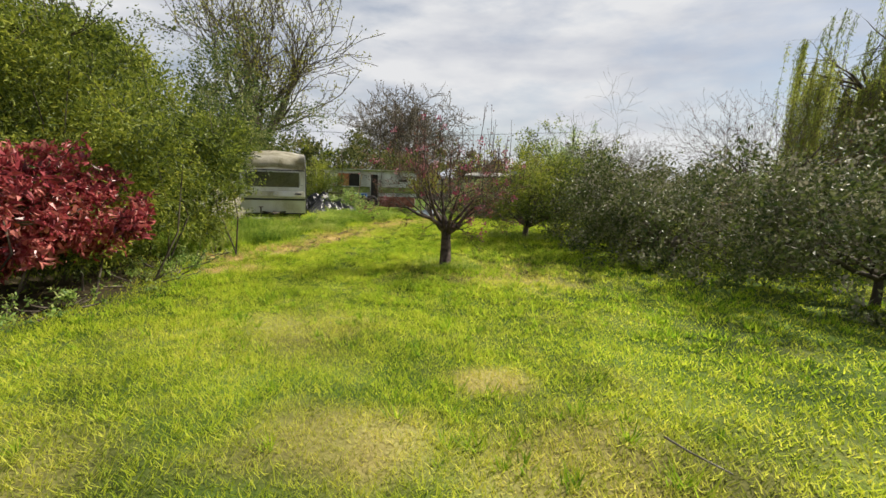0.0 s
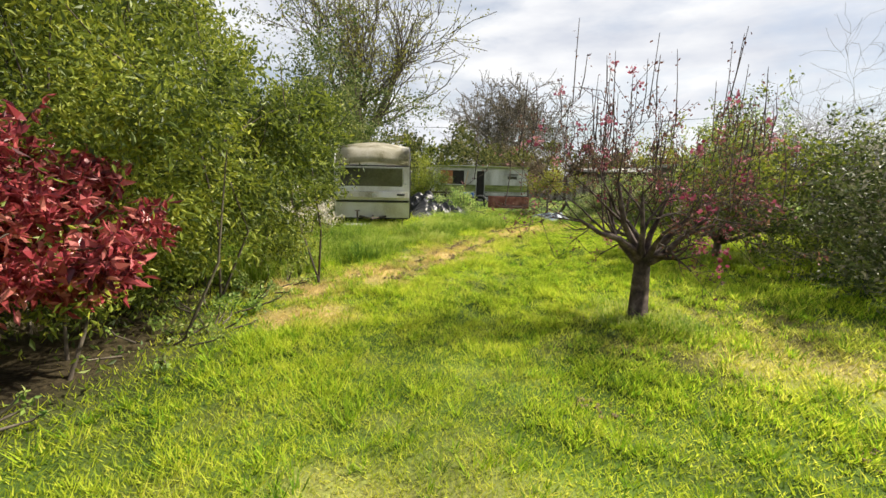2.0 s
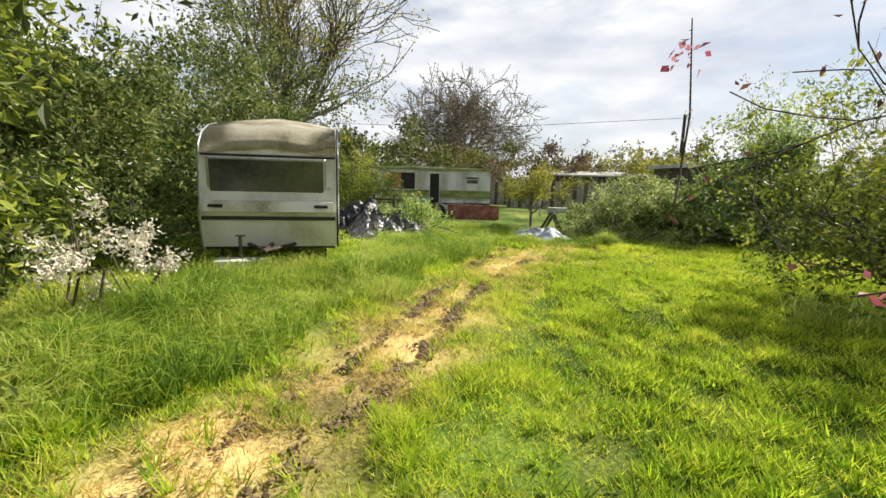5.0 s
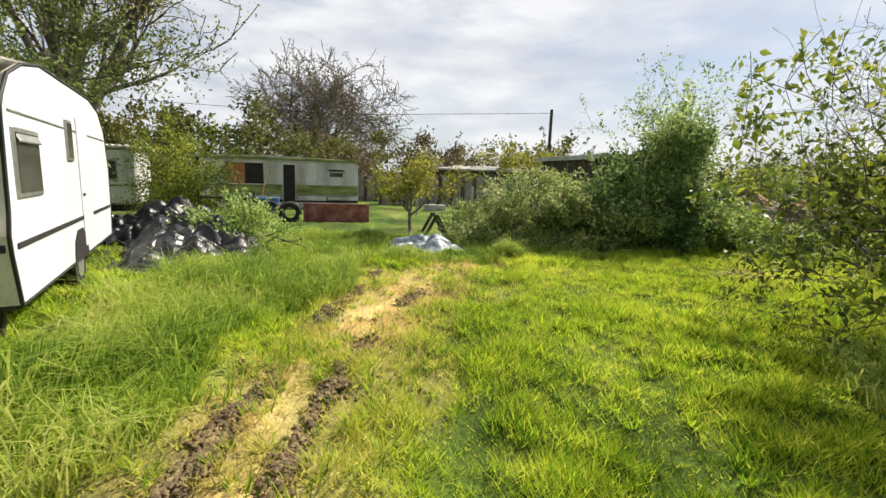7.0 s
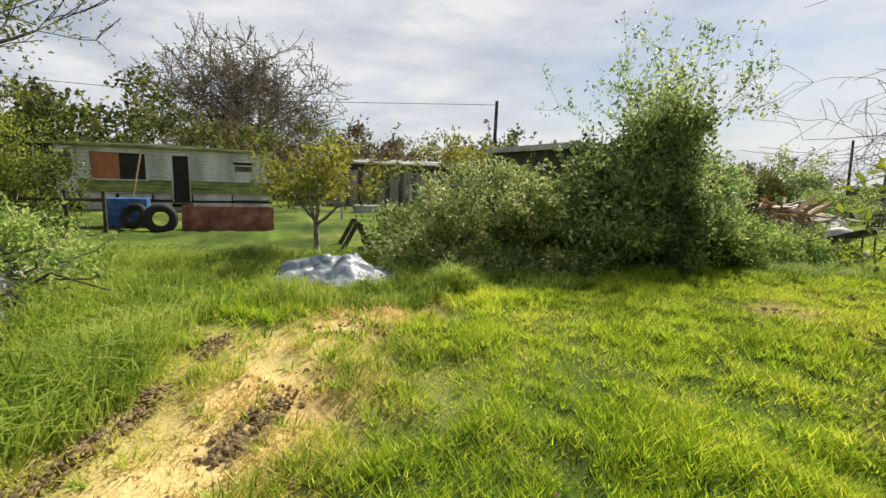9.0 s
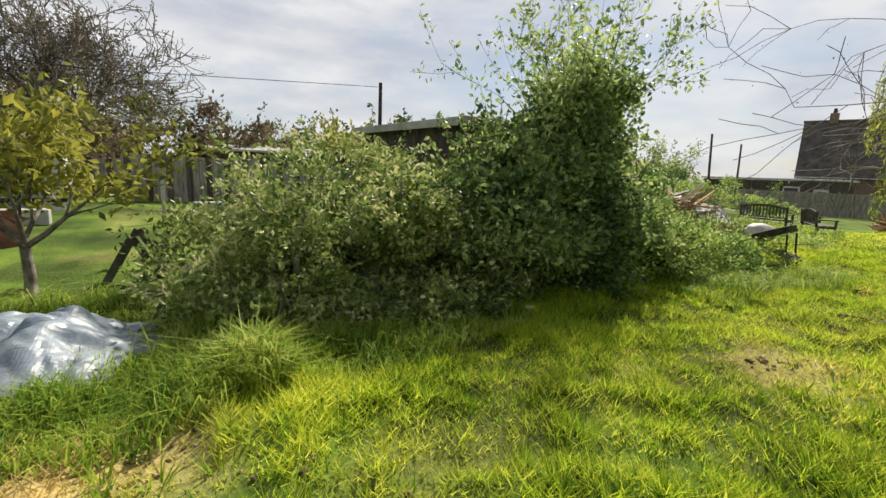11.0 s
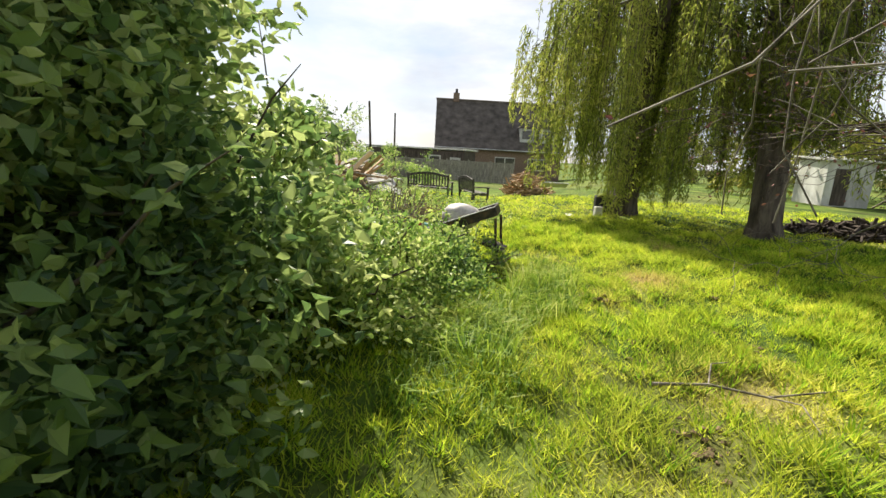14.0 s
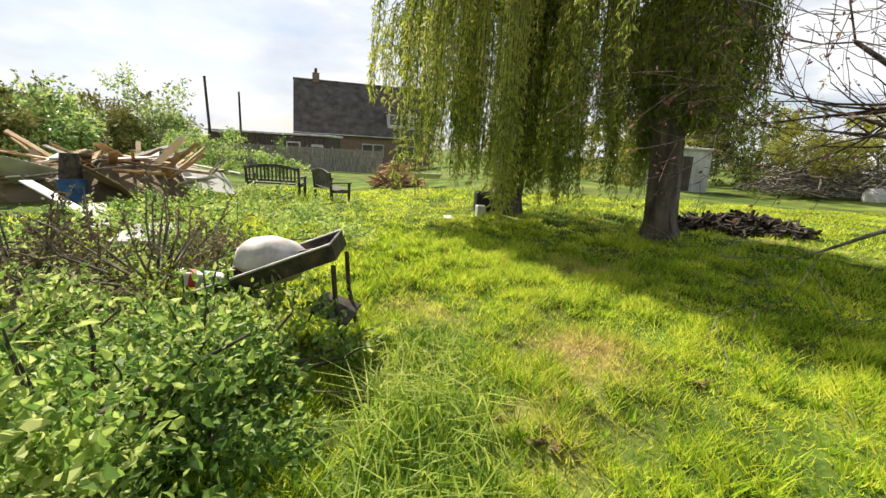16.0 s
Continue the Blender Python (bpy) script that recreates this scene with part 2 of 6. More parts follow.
M_GREEN = surface("faded_green_panel", [(0.08, 0.10, 0.02), (0.20, 0.24, 0.06), (0.32, 0.35, 0.14)], 2.0, 0.6, 0.1, 0, (1, 1, 2))
M_SIDING = surface("dirty_white_siding", [(0.30, 0.30, 0.26), (0.52, 0.52, 0.49), (0.68, 0.68, 0.66)], 1.6, 0.55, 0.1, 0, (1, 1, 0.4))
M_SHEDWALL = surface("dark_creosoted_boards", [(0.035, 0.028, 0.022), (0.075, 0.06, 0.05), (0.13, 0.11, 0.09)], 3, 0.85, 0.3, 0, (3, 3, 0.4))
M_FELT = surface("pale_grey_roof_felt", [(0.28, 0.28, 0.25), (0.45, 0.45, 0.41), (0.56, 0.56, 0.52)], 3, 0.85, 0.2)
M_WOODGREY = surface("silvered_grey_timber", [(0.12, 0.11, 0.09), (0.25, 0.23, 0.20), (0.40, 0.37, 0.32)], 3, 0.8, 0.3, 0, (6, 6, 0.6))
M_BENCH = surface("dark_weathered_bench_wood", [(0.03, 0.027, 0.022), (0.075, 0.068, 0.055), (0.14, 0.125, 0.10)], 6, 0.75, 0.3)
M_TIMBER = surface("sawn_scrap_timber", [(0.22, 0.13, 0.06), (0.42, 0.27, 0.13), (0.58, 0.42, 0.24)], 2.5, 0.75, 0.3)
M_PALEWOOD = surface("pale_scrap_board", [(0.45, 0.42, 0.36), (0.62, 0.60, 0.55), (0.72, 0.70, 0.66)], 2.5, 0.7, 0.2)
M_BLUE = surface("faded_blue_plastic", [(0.02, 0.06, 0.17), (0.035, 0.11, 0.30), (0.08, 0.18, 0.36)], 5, 0.5, 0.1)
M_MUD = surface("dry_brown_mud", [(0.06, 0.042, 0.022), (0.15, 0.105, 0.055), (0.30, 0.22, 0.11)], 14, 0.95, 0.6)
M_LOG = surface("dark_rotting_wood", [(0.025, 0.018, 0.012), (0.06, 0.045, 0.033), (0.11, 0.085, 0.065)], 7, 0.9, 0.7)
M_TILE = surface("brown_roof_tile", [(0.055, 0.045, 0.038), (0.10, 0.085, 0.07), (0.15, 0.125, 0.105)], 1.5, 0.85, 0.3)
M_BRICK = surface("weathered_brown_brick", [(0.12, 0.085, 0.06), (0.20, 0.14, 0.10), (0.28, 0.21, 0.15)], 8, 0.85, 0.3)
M_POT = surface("sooty_clay", [(0.02, 0.02, 0.02), (0.06, 0.05, 0.045)], 8, 0.9, 0.2)
M_METAL = surface("rusted_black_steel", [(0.02, 0.018, 0.016), (0.06, 0.05, 0.045), (0.13, 0.085, 0.055)], 12, 0.55, 0.2, 0.4)
M_BAG = surface("greyish_white_sack", [(0.42, 0.38, 0.35), (0.58, 0.54, 0.51), (0.68, 0.65, 0.62)], 5, 0.6, 0.1)
M_RUBBER = surface("perished_tyre_rubber", [(0.012, 0.012, 0.012), (0.03, 0.03, 0.03)], 15, 0.8, 0.3)
M_REDTILE = surface("red_label_paint", [(0.35, 0.03, 0.03), (0.5, 0.06, 0.05)], 6, 0.5, 0.05)
M_TEAL = surface("teal_label_paint", [(0.10, 0.35, 0.30), (0.2, 0.48, 0.42)], 6, 0.5, 0.05)
M_ORANGE = surface("orange_curtain_board", [(0.30, 0.11, 0.05), (0.42, 0.17, 0.08)], 4, 0.8, 0.1)
M_PURLIN = surface("grey_concrete", [(0.28, 0.27, 0.24), (0.42, 0.41, 0.38), (0.52, 0.51, 0.48)], 3, 0.9, 0.3)


# ---- mesh helpers ----
def rnd(seed):
    return np.random.default_rng(seed)


def np_mesh(name, verts, faces, mat, smooth=False, wear=None):
    """One mesh from an array of points and an array of equal-sized faces."""
    me = bpy.data.meshes.new(name)
    verts, faces = np.asarray(verts, np.float32), np.asarray(faces, np.int32)
    k = faces.shape[1]
    me.vertices.add(len(verts))
    me.vertices.foreach_set("co", verts.ravel())
    me.loops.add(faces.size)
    me.loops.foreach_set("vertex_index", faces.ravel())
    me.polygons.add(len(faces))
    me.polygons.foreach_set("loop_start", np.arange(0, faces.size, k, dtype=np.int32))
    me.polygons.foreach_set("loop_total", np.full(len(faces), k, np.int32))
    me.polygons.foreach_set("use_smooth", np.full(len(faces), smooth, bool))
    me.update(calc_edges=True)
    if wear is not None:
        at = me.attributes.new("wear", "FLOAT", "POINT")
        at.data.foreach_set("value", np.asarray(wear, np.float32))
    me.materials.append(mat)
    return me


def empty(name, x=0, y=0, z=0, rz=0, label="", category="", group="", kind=""):
    ob = new(name)
    ob.matrix_world = pose(x, y, z, 0, 0, rz)
    ob.empty_display_size = 0.2
    return tagged(ob, label, category, group, kind)


def child(name, me, parent, label=""):
    ob = new(name, me)
    ob.parent = parent
    return tagged(ob, label)


def part(name, bm, material, parent, label="", smooth=False):
    me = bpy.data.meshes.new(name)
    bm.to_mesh(me)
    bm.free()
    me.materials.append(material)
    if smooth:
        me.polygons.foreach_set("use_smooth", [True] * len(me.polygons))
    return child(name, me, parent, label)


def box(sx, sy, sz, at=(0, 0, 0), bevel=0.008, rot=(0, 0, 0), bm=None, seg=1):
    """A bevelled block; at is its middle."""
    b = bmesh.new()
    bmesh.ops.create_cube(b, size=1, matrix=Matrix.Diagonal((sx, sy, sz, 1)))
    if bevel:
        bmesh.ops.bevel(b, geom=b.edges[:], offset=min(bevel, 0.45 * min(sx, sy, sz)), segments=seg, affect="EDGES")
    b.transform(pose(*at, *rot))
    if bm is None:
        return b
    tmp = bpy.data.meshes.new("tmp")
    b.to_mesh(tmp)
    b.free()
    bm.from_mesh(tmp)
    bpy.data.meshes.remove(tmp)
    return bm


def rod(p, q, r, r2=None, sides=8, bm=None):
    b = bm or bmesh.new()
    p, q = Vector(p), Vector(q)
    d = q - p
    m = Matrix.Translation((p + q) / 2) @ d.to_track_quat("Z", "Y").to_matrix().to_4x4()
    bmesh.ops.create_cone(b, cap_ends=True, segments=sides, radius1=r, radius2=r if r2 is None else r2, depth=d.length, matrix=m)
    return b


def prism(outline, thick, axis="y"):
    """A flat outline in (a, z) pushed along y by thick."""
    b = bmesh.new()
    f = b.faces.new([b.verts.new((a, 0, z)) for a, z in outline])
    ext = bmesh.ops.extrude_face_region(b, geom=[f])
    bmesh.ops.translate(b, vec=(0, thick, 0), verts=[v for v in ext["geom"] if isinstance(v, bmesh.types.BMVert)])
    bmesh.ops.recalc_face_normals(b, faces=b.faces)
    return b


def tubes(lines, sides=5):
    """Tapered tubes: each line is a list of (point, radius)."""
    V, F, base = [], [], 0
    ang = np.arange(sides) * 2 * np.pi / sides
    for pts, rad in lines:
        p = np.asarray(pts, float)
        k = len(p)
        d = np.gradient(p, axis=0)
        d /= np.linalg.norm(d, axis=1)[:, None] + 1e-9
        up = np.where(np.abs(d[:, 2:3]) > 0.9, [[1.0, 0, 0]], [[0, 0, 1.0]])
        u = np.cross(d, up)
        u /= np.linalg.norm(u, axis=1)[:, None] + 1e-9
        w = np.cross(d, u)
        ring = p[:, None] + np.asarray(rad)[:, None, None] * (u[:, None] * np.cos(ang)[None, :, None] + w[:, None] * np.sin(ang)[None, :, None])
        V.append(ring.reshape(-1, 3))
        i = (np.arange(k - 1)[:, None] * sides + np.arange(sides)[None]).ravel()
        j = (np.arange(k - 1)[:, None] * sides + (np.arange(sides)[None] + 1) % sides).ravel()
        F.append(np.stack([i, j, j + sides, i + sides], 1) + base)
        base += k * sides
    return np.concatenate(V), np.concatenate(F)


def leaf_cloud(pos, size, rng, along=None, slim=0.45, spread=1.0, broad=False):
    """A folded four-cornered leaf at each place; along: the way it points."""
    n = len(pos)
    d = rng.normal(size=(n, 3)) * spread
    if along is not None:
        d = d + along
    d /= np.linalg.norm(d, axis=1)[:, None] + 1e-9
    s = np.cross(d, rng.normal(size=(n, 3)))
    s /= np.linalg.norm(s, axis=1)[:, None] + 1e-9
    u = np.cross(s, d)
    L = (size * rng.uniform(0.6, 1.3, n))[:, None]
    mid = pos + d * L * 0.45
    lift = u * L * 0.10
    if broad:
        a, b = pos + d * L * 0.28, pos + d * L * 0.66
        tip = pos + d * L - u * L * 0.12
        v = np.stack([pos, a + s * L * slim * 0.46 + lift, b + s * L * slim * 0.40 + lift, tip, b - s * L * slim * 0.40 + lift, a - s * L * slim * 0.46 + lift], 1).reshape(-1, 3)
        return v, np.arange(n * 6).reshape(-1, 6)
    v = np.stack([pos, mid + s * L * slim * 0.5 + lift, pos + d * L, mid - s * L * slim * 0.5 + lift], 1).reshape(-1, 3)
    return v, np.arange(n * 4).reshape(-1, 4)


def vn(x, y, f, s=0):
    """Smooth random values from 0 to 1 over the plan, f cells a metre."""
    x, y = np.asarray(x, float) * f + 37.3 * s, np.asarray(y, float) * f - 11.7 * s
    i, j = np.floor(x), np.floor(y)
    u, v = x - i, y - j
    u, v = u * u * (3 - 2 * u), v * v * (3 - 2 * v)

    def cell(a, b):
        q = np.sin(a * 12.9898 + b * 78.233 + s * 3.7) * 43758.5453
        return q - np.floor(q)
    return (cell(i, j) * (1 - u) + cell(i + 1, j) * u) * (1 - v) + (cell(i, j + 1) * (1 - u) + cell(i + 1, j + 1) * u) * v


def tufty(x, y):
    """0 in the hollows of the turf, 1 on its tufts."""
    q = 0.45 * vn(x + 0.4 * y, y, 2.3, 1) + 0.35 * vn(x, y - 0.3 * x, 5.1, 2) + 0.20 * vn(x, y, 11.0, 3)
    return np.clip((q - 0.28) / 0.44, 0, 1)


def turf_rough(x, y):
    return 0.22 + 0.78 * np.clip((np.asarray(y, float) - 5.5) / 5, 0, 1)


def gz(x, y):
    """The ground's height."""
    x, y = np.asarray(x, float), np.asarray(y, float)
    s = np.clip(y / 6.5, 0, 1)
    z = -0.32 * s * s * (3 - 2 * s)
    z = z + 0.018 * np.sin(1.7 * x + 0.6 * y) * np.sin(1.3 * y - 0.5 * x) + 0.012 * np.sin(4.1 * x) * np.sin(3.7 * y + 1)
    z = z + 0.085 * (tufty(x, y) - 0.5) * turf_rough(x, y) * (np.abs(x) < 26) * (np.abs(y - 10) < 20)
    verge = np.clip((-4.3 - x + 0.28 * (y - 12)) / 1.0, 0, 1) * np.clip((y - 9) / 3, 0, 1) * np.clip((26 - y) / 4, 0, 1)
    fall = (np.clip((x - 15) * 0.05, 0, 0.27) + np.clip((x - 20) * 0.018, 0, 0.5)) * np.clip((y - 20) / 4, 0, 1)
    return z + 0.10 * verge - fall


def g1(x, y):
    return float(gz(x, y))


# ---- the ground and its grass ----
TRACK = np.array([(-4.4, 9.4), (-3.75, 11.4), (-3.1, 13.3), (-2.5, 15.2), (-1.9, 17.2), (-1.2, 19.1), (-0.3, 20.0)])
RUTS = [np.array([(-4.2, 10.2), (-3.55, 12.2), (-3.32, 13.4), (-3.13, 14.4), (-3.0, 15.2), (-2.63, 16.9), (-1.92, 19.3)]),
        np.array([(-3.6, 10.4), (-3.05, 12.3), (-2.83, 13.4), (-2.6, 14.5), (-2.42, 15.4), (-2.03, 16.9), (-1.1, 18.4)])]
BARE = [(-3.9, 8.3, 0.45, 0.8), (-3.2, 1.2, 1.2, 0.4), (-0.6, 2.6, 0.5, 0.3), (0.9, 2.2, 0.7, 0.25), (0.4, 3.6, 0.3, 0.45), (-2.0, 16.6, 0.5, 0.8), (-1.4, 18.7, 0.8, 0.6),
        (9.8, 18.9, 0.35, 0.6), (10.5, 20.4, 0.35, 0.3), (8.7, 19.5, 0.3, 0.25), (12.6, 18.4, 0.5, 0.5), (7.3, 18.6, 0.4, 0.3), (-2.6, 17.8, 0.4, 0.5), (4.6, 18.9, 0.45, 0.4), (1.4, 9.0, 1.4, 0.25), (-1.5, 5.0, 0.8, 0.25)]


def near_line(x, y, line):
    """Distance to a line of points."""
    best = np.full(np.shape(x), 1e9)
    for (ax, ay), (bx, by) in zip(line[:-1], line[1:]):
        dx, dy = bx - ax, by - ay
        t = np.clip(((x - ax) * dx + (y - ay) * dy) / (dx * dx + dy * dy), 0, 1)
        best = np.minimum(best, np.hypot(x - ax - t * dx, y - ay - t * dy))
    return best


def wobble(x, y, f, s=0.0):
    return 0.5 * np.sin(f * x + 1.3 * np.sin(0.7 * f * y + s) + s) + 0.5 * np.sin(0.9 * f * y + 1.1 * np.sin(0.8 * f * x - s))


def wear_at(x, y):
    """Yellowed, worn grass."""
    d = near_line(x, y, TRACK) + 0.18 * wobble(x, y, 2.6) + 0.1 * wobble(x, y, 7.0, 2)
    w = np.clip(1.2 - d / 0.85, 0, 1) * (0.5 + 0.7 * vn(x, y, 1.6, 6)) * (0.82 + 0.22 * wobble(x, y, 3.3, 1) + 0.2 * wobble(x, y, 9.0, 3))
    for bx, by, r, a in BARE:
        q = np.hypot(x - bx, y - by) / r + 0.3 * wobble(x, y, 5, bx)
        w = np.maximum(w, a * np.clip(1.6 - q, 0, 1))
    return np.clip(w + 0.35 * np.clip(vn(x, y, 0.9, 9) - 0.55, 0, 1) + 0.25 * np.clip(vn(x, y, 3.0, 4) - 0.6, 0, 1), 0, 1)


def rut_at(x, y):
    """Churned wheel ruts, broken along their length."""
    d = np.minimum(near_line(x, y, RUTS[0]), near_line(x, y, RUTS[1])) + 0.06 * (vn(x, y, 7, 8) - 0.5)
    return np.clip(1.35 - d / 0.085, 0, 1) * np.clip((vn(x, y, 4.3, 5) - 0.30) * 4, 0, 1)


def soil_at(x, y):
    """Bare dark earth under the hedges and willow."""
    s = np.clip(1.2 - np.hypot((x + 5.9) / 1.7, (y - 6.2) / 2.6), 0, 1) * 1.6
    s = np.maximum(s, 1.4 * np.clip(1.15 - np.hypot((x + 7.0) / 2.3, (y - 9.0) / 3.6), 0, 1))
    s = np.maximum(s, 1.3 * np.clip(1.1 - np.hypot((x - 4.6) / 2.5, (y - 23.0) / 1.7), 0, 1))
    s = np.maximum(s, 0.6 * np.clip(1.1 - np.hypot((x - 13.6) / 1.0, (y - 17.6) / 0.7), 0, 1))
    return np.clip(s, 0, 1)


def spaced(a, b, step, far):
    inner = np.arange(a, b + step / 2, step)
    g, out = step, [0.0]
    while out[-1] < far:
        g *= 1.35
        out.append(out[-1] + g)
    out = np.array(out[1:])
    return np.concatenate([(a - out)[::-1], inner, b + out])


def build_ground():
    X, Y = np.meshgrid(spaced(-8, 16, 0.075, 900), spaced(-1, 25, 0.075, 900))
    Z = gz(X, Y)
    Z = Z - 0.008 * (np.abs(X) < 30)
    rut = rut_at(X, Y)
    Z = Z - 0.055 * rut + 0.05 * rut * (vn(X, Y, 11, 4) - 0.4)
    nr, nc = X.shape
    v = np.stack([X, Y, Z], -1).reshape(-1, 3)
    i = (np.arange(nr - 1)[:, None] * nc + np.arange(nc - 1)[None]).ravel()
    me = np_mesh("ground", v, np.stack([i, i + 1, i + nc + 1, i + nc], 1), M_GROUND, True, wear_at(X, Y).ravel())
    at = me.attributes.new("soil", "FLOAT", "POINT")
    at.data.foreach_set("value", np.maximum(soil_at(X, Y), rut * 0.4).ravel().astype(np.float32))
    return tagged(new("ground", me), "uneven garden ground under mown yellow-green grass with worn straw-coloured tracks", "ground", kind="structure")


def blades(x, y, h, w, rng, lean=0.5, droop=0.0):
    """One blade a place: a bent strip of two quads ended in a point, or one triangle when short."""
    n = len(x)
    a, b = rng.uniform(0, 2 * np.pi, n), rng.uniform(0, 2 * np.pi, n)
    z = gz(x, y) - 0.01
    sx, sy = np.cos(a) * w / 2, np.sin(a) * w / 2
    lx, ly = np.cos(b) * lean * h * rng.uniform(0.2, 1, n), np.sin(b) * lean * h * rng.uniform(0.2, 1, n)
    if not droop:
        v = np.stack([np.stack([x - sx, y - sy, z], 1), np.stack([x + sx, y + sy, z], 1), np.stack([x + lx, y + ly, z + h], 1)], 1)
        return v.reshape(-1, 3), np.arange(3 * n).reshape(-1, 3)
    mx, my = x + lx * 0.4, y + ly * 0.4
    tip = z + h * (1 - droop * rng.uniform(0, 1, n))
    v = np.stack([np.stack([x - sx, y - sy, z], 1), np.stack([x + sx, y + sy, z], 1),
                  np.stack([mx + sx * 0.8, my + sy * 0.8, z + h * 0.65], 1), np.stack([mx - sx * 0.8, my - sy * 0.8, z + h * 0.65], 1),
                  np.stack([x + lx * 1.7, y + ly * 1.7, tip], 1)], 1)
    k = np.arange(n)[:, None] * 5
    f = np.concatenate([k + [[0, 1, 2]], k + [[0, 2, 3]], k + [[3, 2, 4]]])
    return v.reshape(-1, 3), f


STROLL = np.array([(0, -0.5), (-0.7, 1.7), (-1.2, 3.5), (-1.7, 5.3), (-2.5, 9.4), (-2.3, 12), (-1.8, 13.5), (-0.3, 16.8), (1.5, 18.2), (3.4, 19.4), (5.2, 19.9), (7.0, 20.0), (11, 19)])


def build_lawn():
    rng = rnd(3)
    n = 2500000
    x, y = rng.uniform(-9, 24, n), rng.uniform(-0.5, 27, n)
    d = near_line(x, y, STROLL)
    keep = rng.uniform(0, 1, n) < np.clip(1.45 * np.exp(-(d / 3.2) ** 1.3), 0.085, 1)
    x, y, d = x[keep], y[keep], d[keep]
    n = len(x)
    we, tu, ro = wear_at(x, y), tufty(x, y), turf_rough(x, y)
    keep = rng.uniform(0, 1, n) > soil_at(x, y) * 0.97
    keep &= rng.uniform(0, 1, n) > rut_at(x, y) * 0.9
    keep &= rng.uniform(0, 1, n) > np.clip(we - 0.15, 0, 1) * 0.5
    keep &= rng.uniform(0, 1, n) < 1.15 - 0.75 * ro * (1 - tu)
    keep &= y < 21.8 + np.clip(x - 10, 0, 3) * 2
    x, y, d, we, tu, ro = x[keep], y[keep], d[keep], we[keep], tu[keep], ro[keep]
    n = len(x)
    h = (0.026 + 0.010 * ro + (0.018 + 0.060 * ro) * tu ** 1.6) * rng.uniform(0.6, 1.35, n) * (1 - 0.45 * we) + 0.008
    w = 0.007 + 0.0022 * np.clip(d, 0, 10)
    a = rng.uniform(0, 2 * np.pi, n)
    b = 2 * np.pi * (2 * vn(x, y, 2.6, 12) + 0.35 * rng.normal(size=n))
    z = gz(x, y) - 0.012
    le = h * rng.uniform(0.3, 1.5, n)
    sx, sy = np.cos(a) * w / 2, np.sin(a) * w / 2
    v = np.stack([np.stack([x - sx, y - sy, z], 1), np.stack([x + sx, y + sy, z], 1), np.stack([x + np.cos(b) * le, y + np.sin(b) * le, z + h], 1)], 1)
    me = np_mesh("lawn_grass", v.reshape(-1, 3), np.arange(3 * n).reshape(-1, 3), M_GRASS, False, np.repeat(np.clip(we * 1.1, 0, 1), 3))
    tagged(new("lawn_grass", me), "short mown bright green lawn grass with yellow straw patches", "grass", kind="stuff")


def build_tufts():
    """Coarser tufts that the mower left, thick where the lawn is rough."""
    rng = rnd(5)
    n = 80000
    x, y = rng.uniform(-6, 15, n), rng.uniform(0.8, 21.3, n)
    d = near_line(x, y, STROLL)
    rough = np.clip((y - 4) / 7, 0.10, 1) * (0.55 + 0.45 * wobble(x, y, 1.4, 2))
    keep = (rng.uniform(0, 1, n) < rough * (0.15 + 1.2 * tufty(x, y) ** 1.5) * np.clip(1.3 - d / 6.5, 0.1, 1)) & (rut_at(x, y) < 0.3) & (rng.uniform(0, 1, n) > wear_at(x, y) * 0.8) & (soil_at(x, y) < 0.3)
    x, y = x[keep], y[keep]
    k = 16
    m = len(x)
    size = np.repeat(rng.uniform(0.5, 1.25, m) ** 1.3, k)
    a, q = rng.uniform(0, 2 * np.pi, m * k), np.sqrt(rng.uniform(0, 1, m * k))
    bx, by = np.repeat(x, k) + np.cos(a) * q * 0.065 * size, np.repeat(y, k) + np.sin(a) * q * 0.065 * size
    h = 0.125 * size * rng.uniform(0.6, 1.2, m * k) * (1.15 - 0.4 * q)
    z = gz(bx, by) - 0.008
    w = 0.0048 + 0.003 * np.clip(near_line(bx, by, STROLL) / 4, 0, 2)
    t = a + rng.normal(0, 0.5, m * k)
    out = h * (0.25 + 0.8 * q)
    p = np.stack([bx - np.sin(t) * w, by + np.cos(t) * w, z], 1)
    r = np.stack([bx + np.sin(t) * w, by - np.cos(t) * w, z], 1)
    tip = np.stack([bx + np.cos(t) * out, by + np.sin(t) * out, z + h * 0.9], 1)
    v = np.stack([p, r, tip], 1).reshape(-1, 3)
    me = np_mesh("lawn_tufts", v, np.arange(3 * m * k).reshape(-1, 3), M_TUFT)
    tagged(new("lawn_tufts", me), "coarse green grass tufts scattered through the lawn", "grass", kind="stuff")


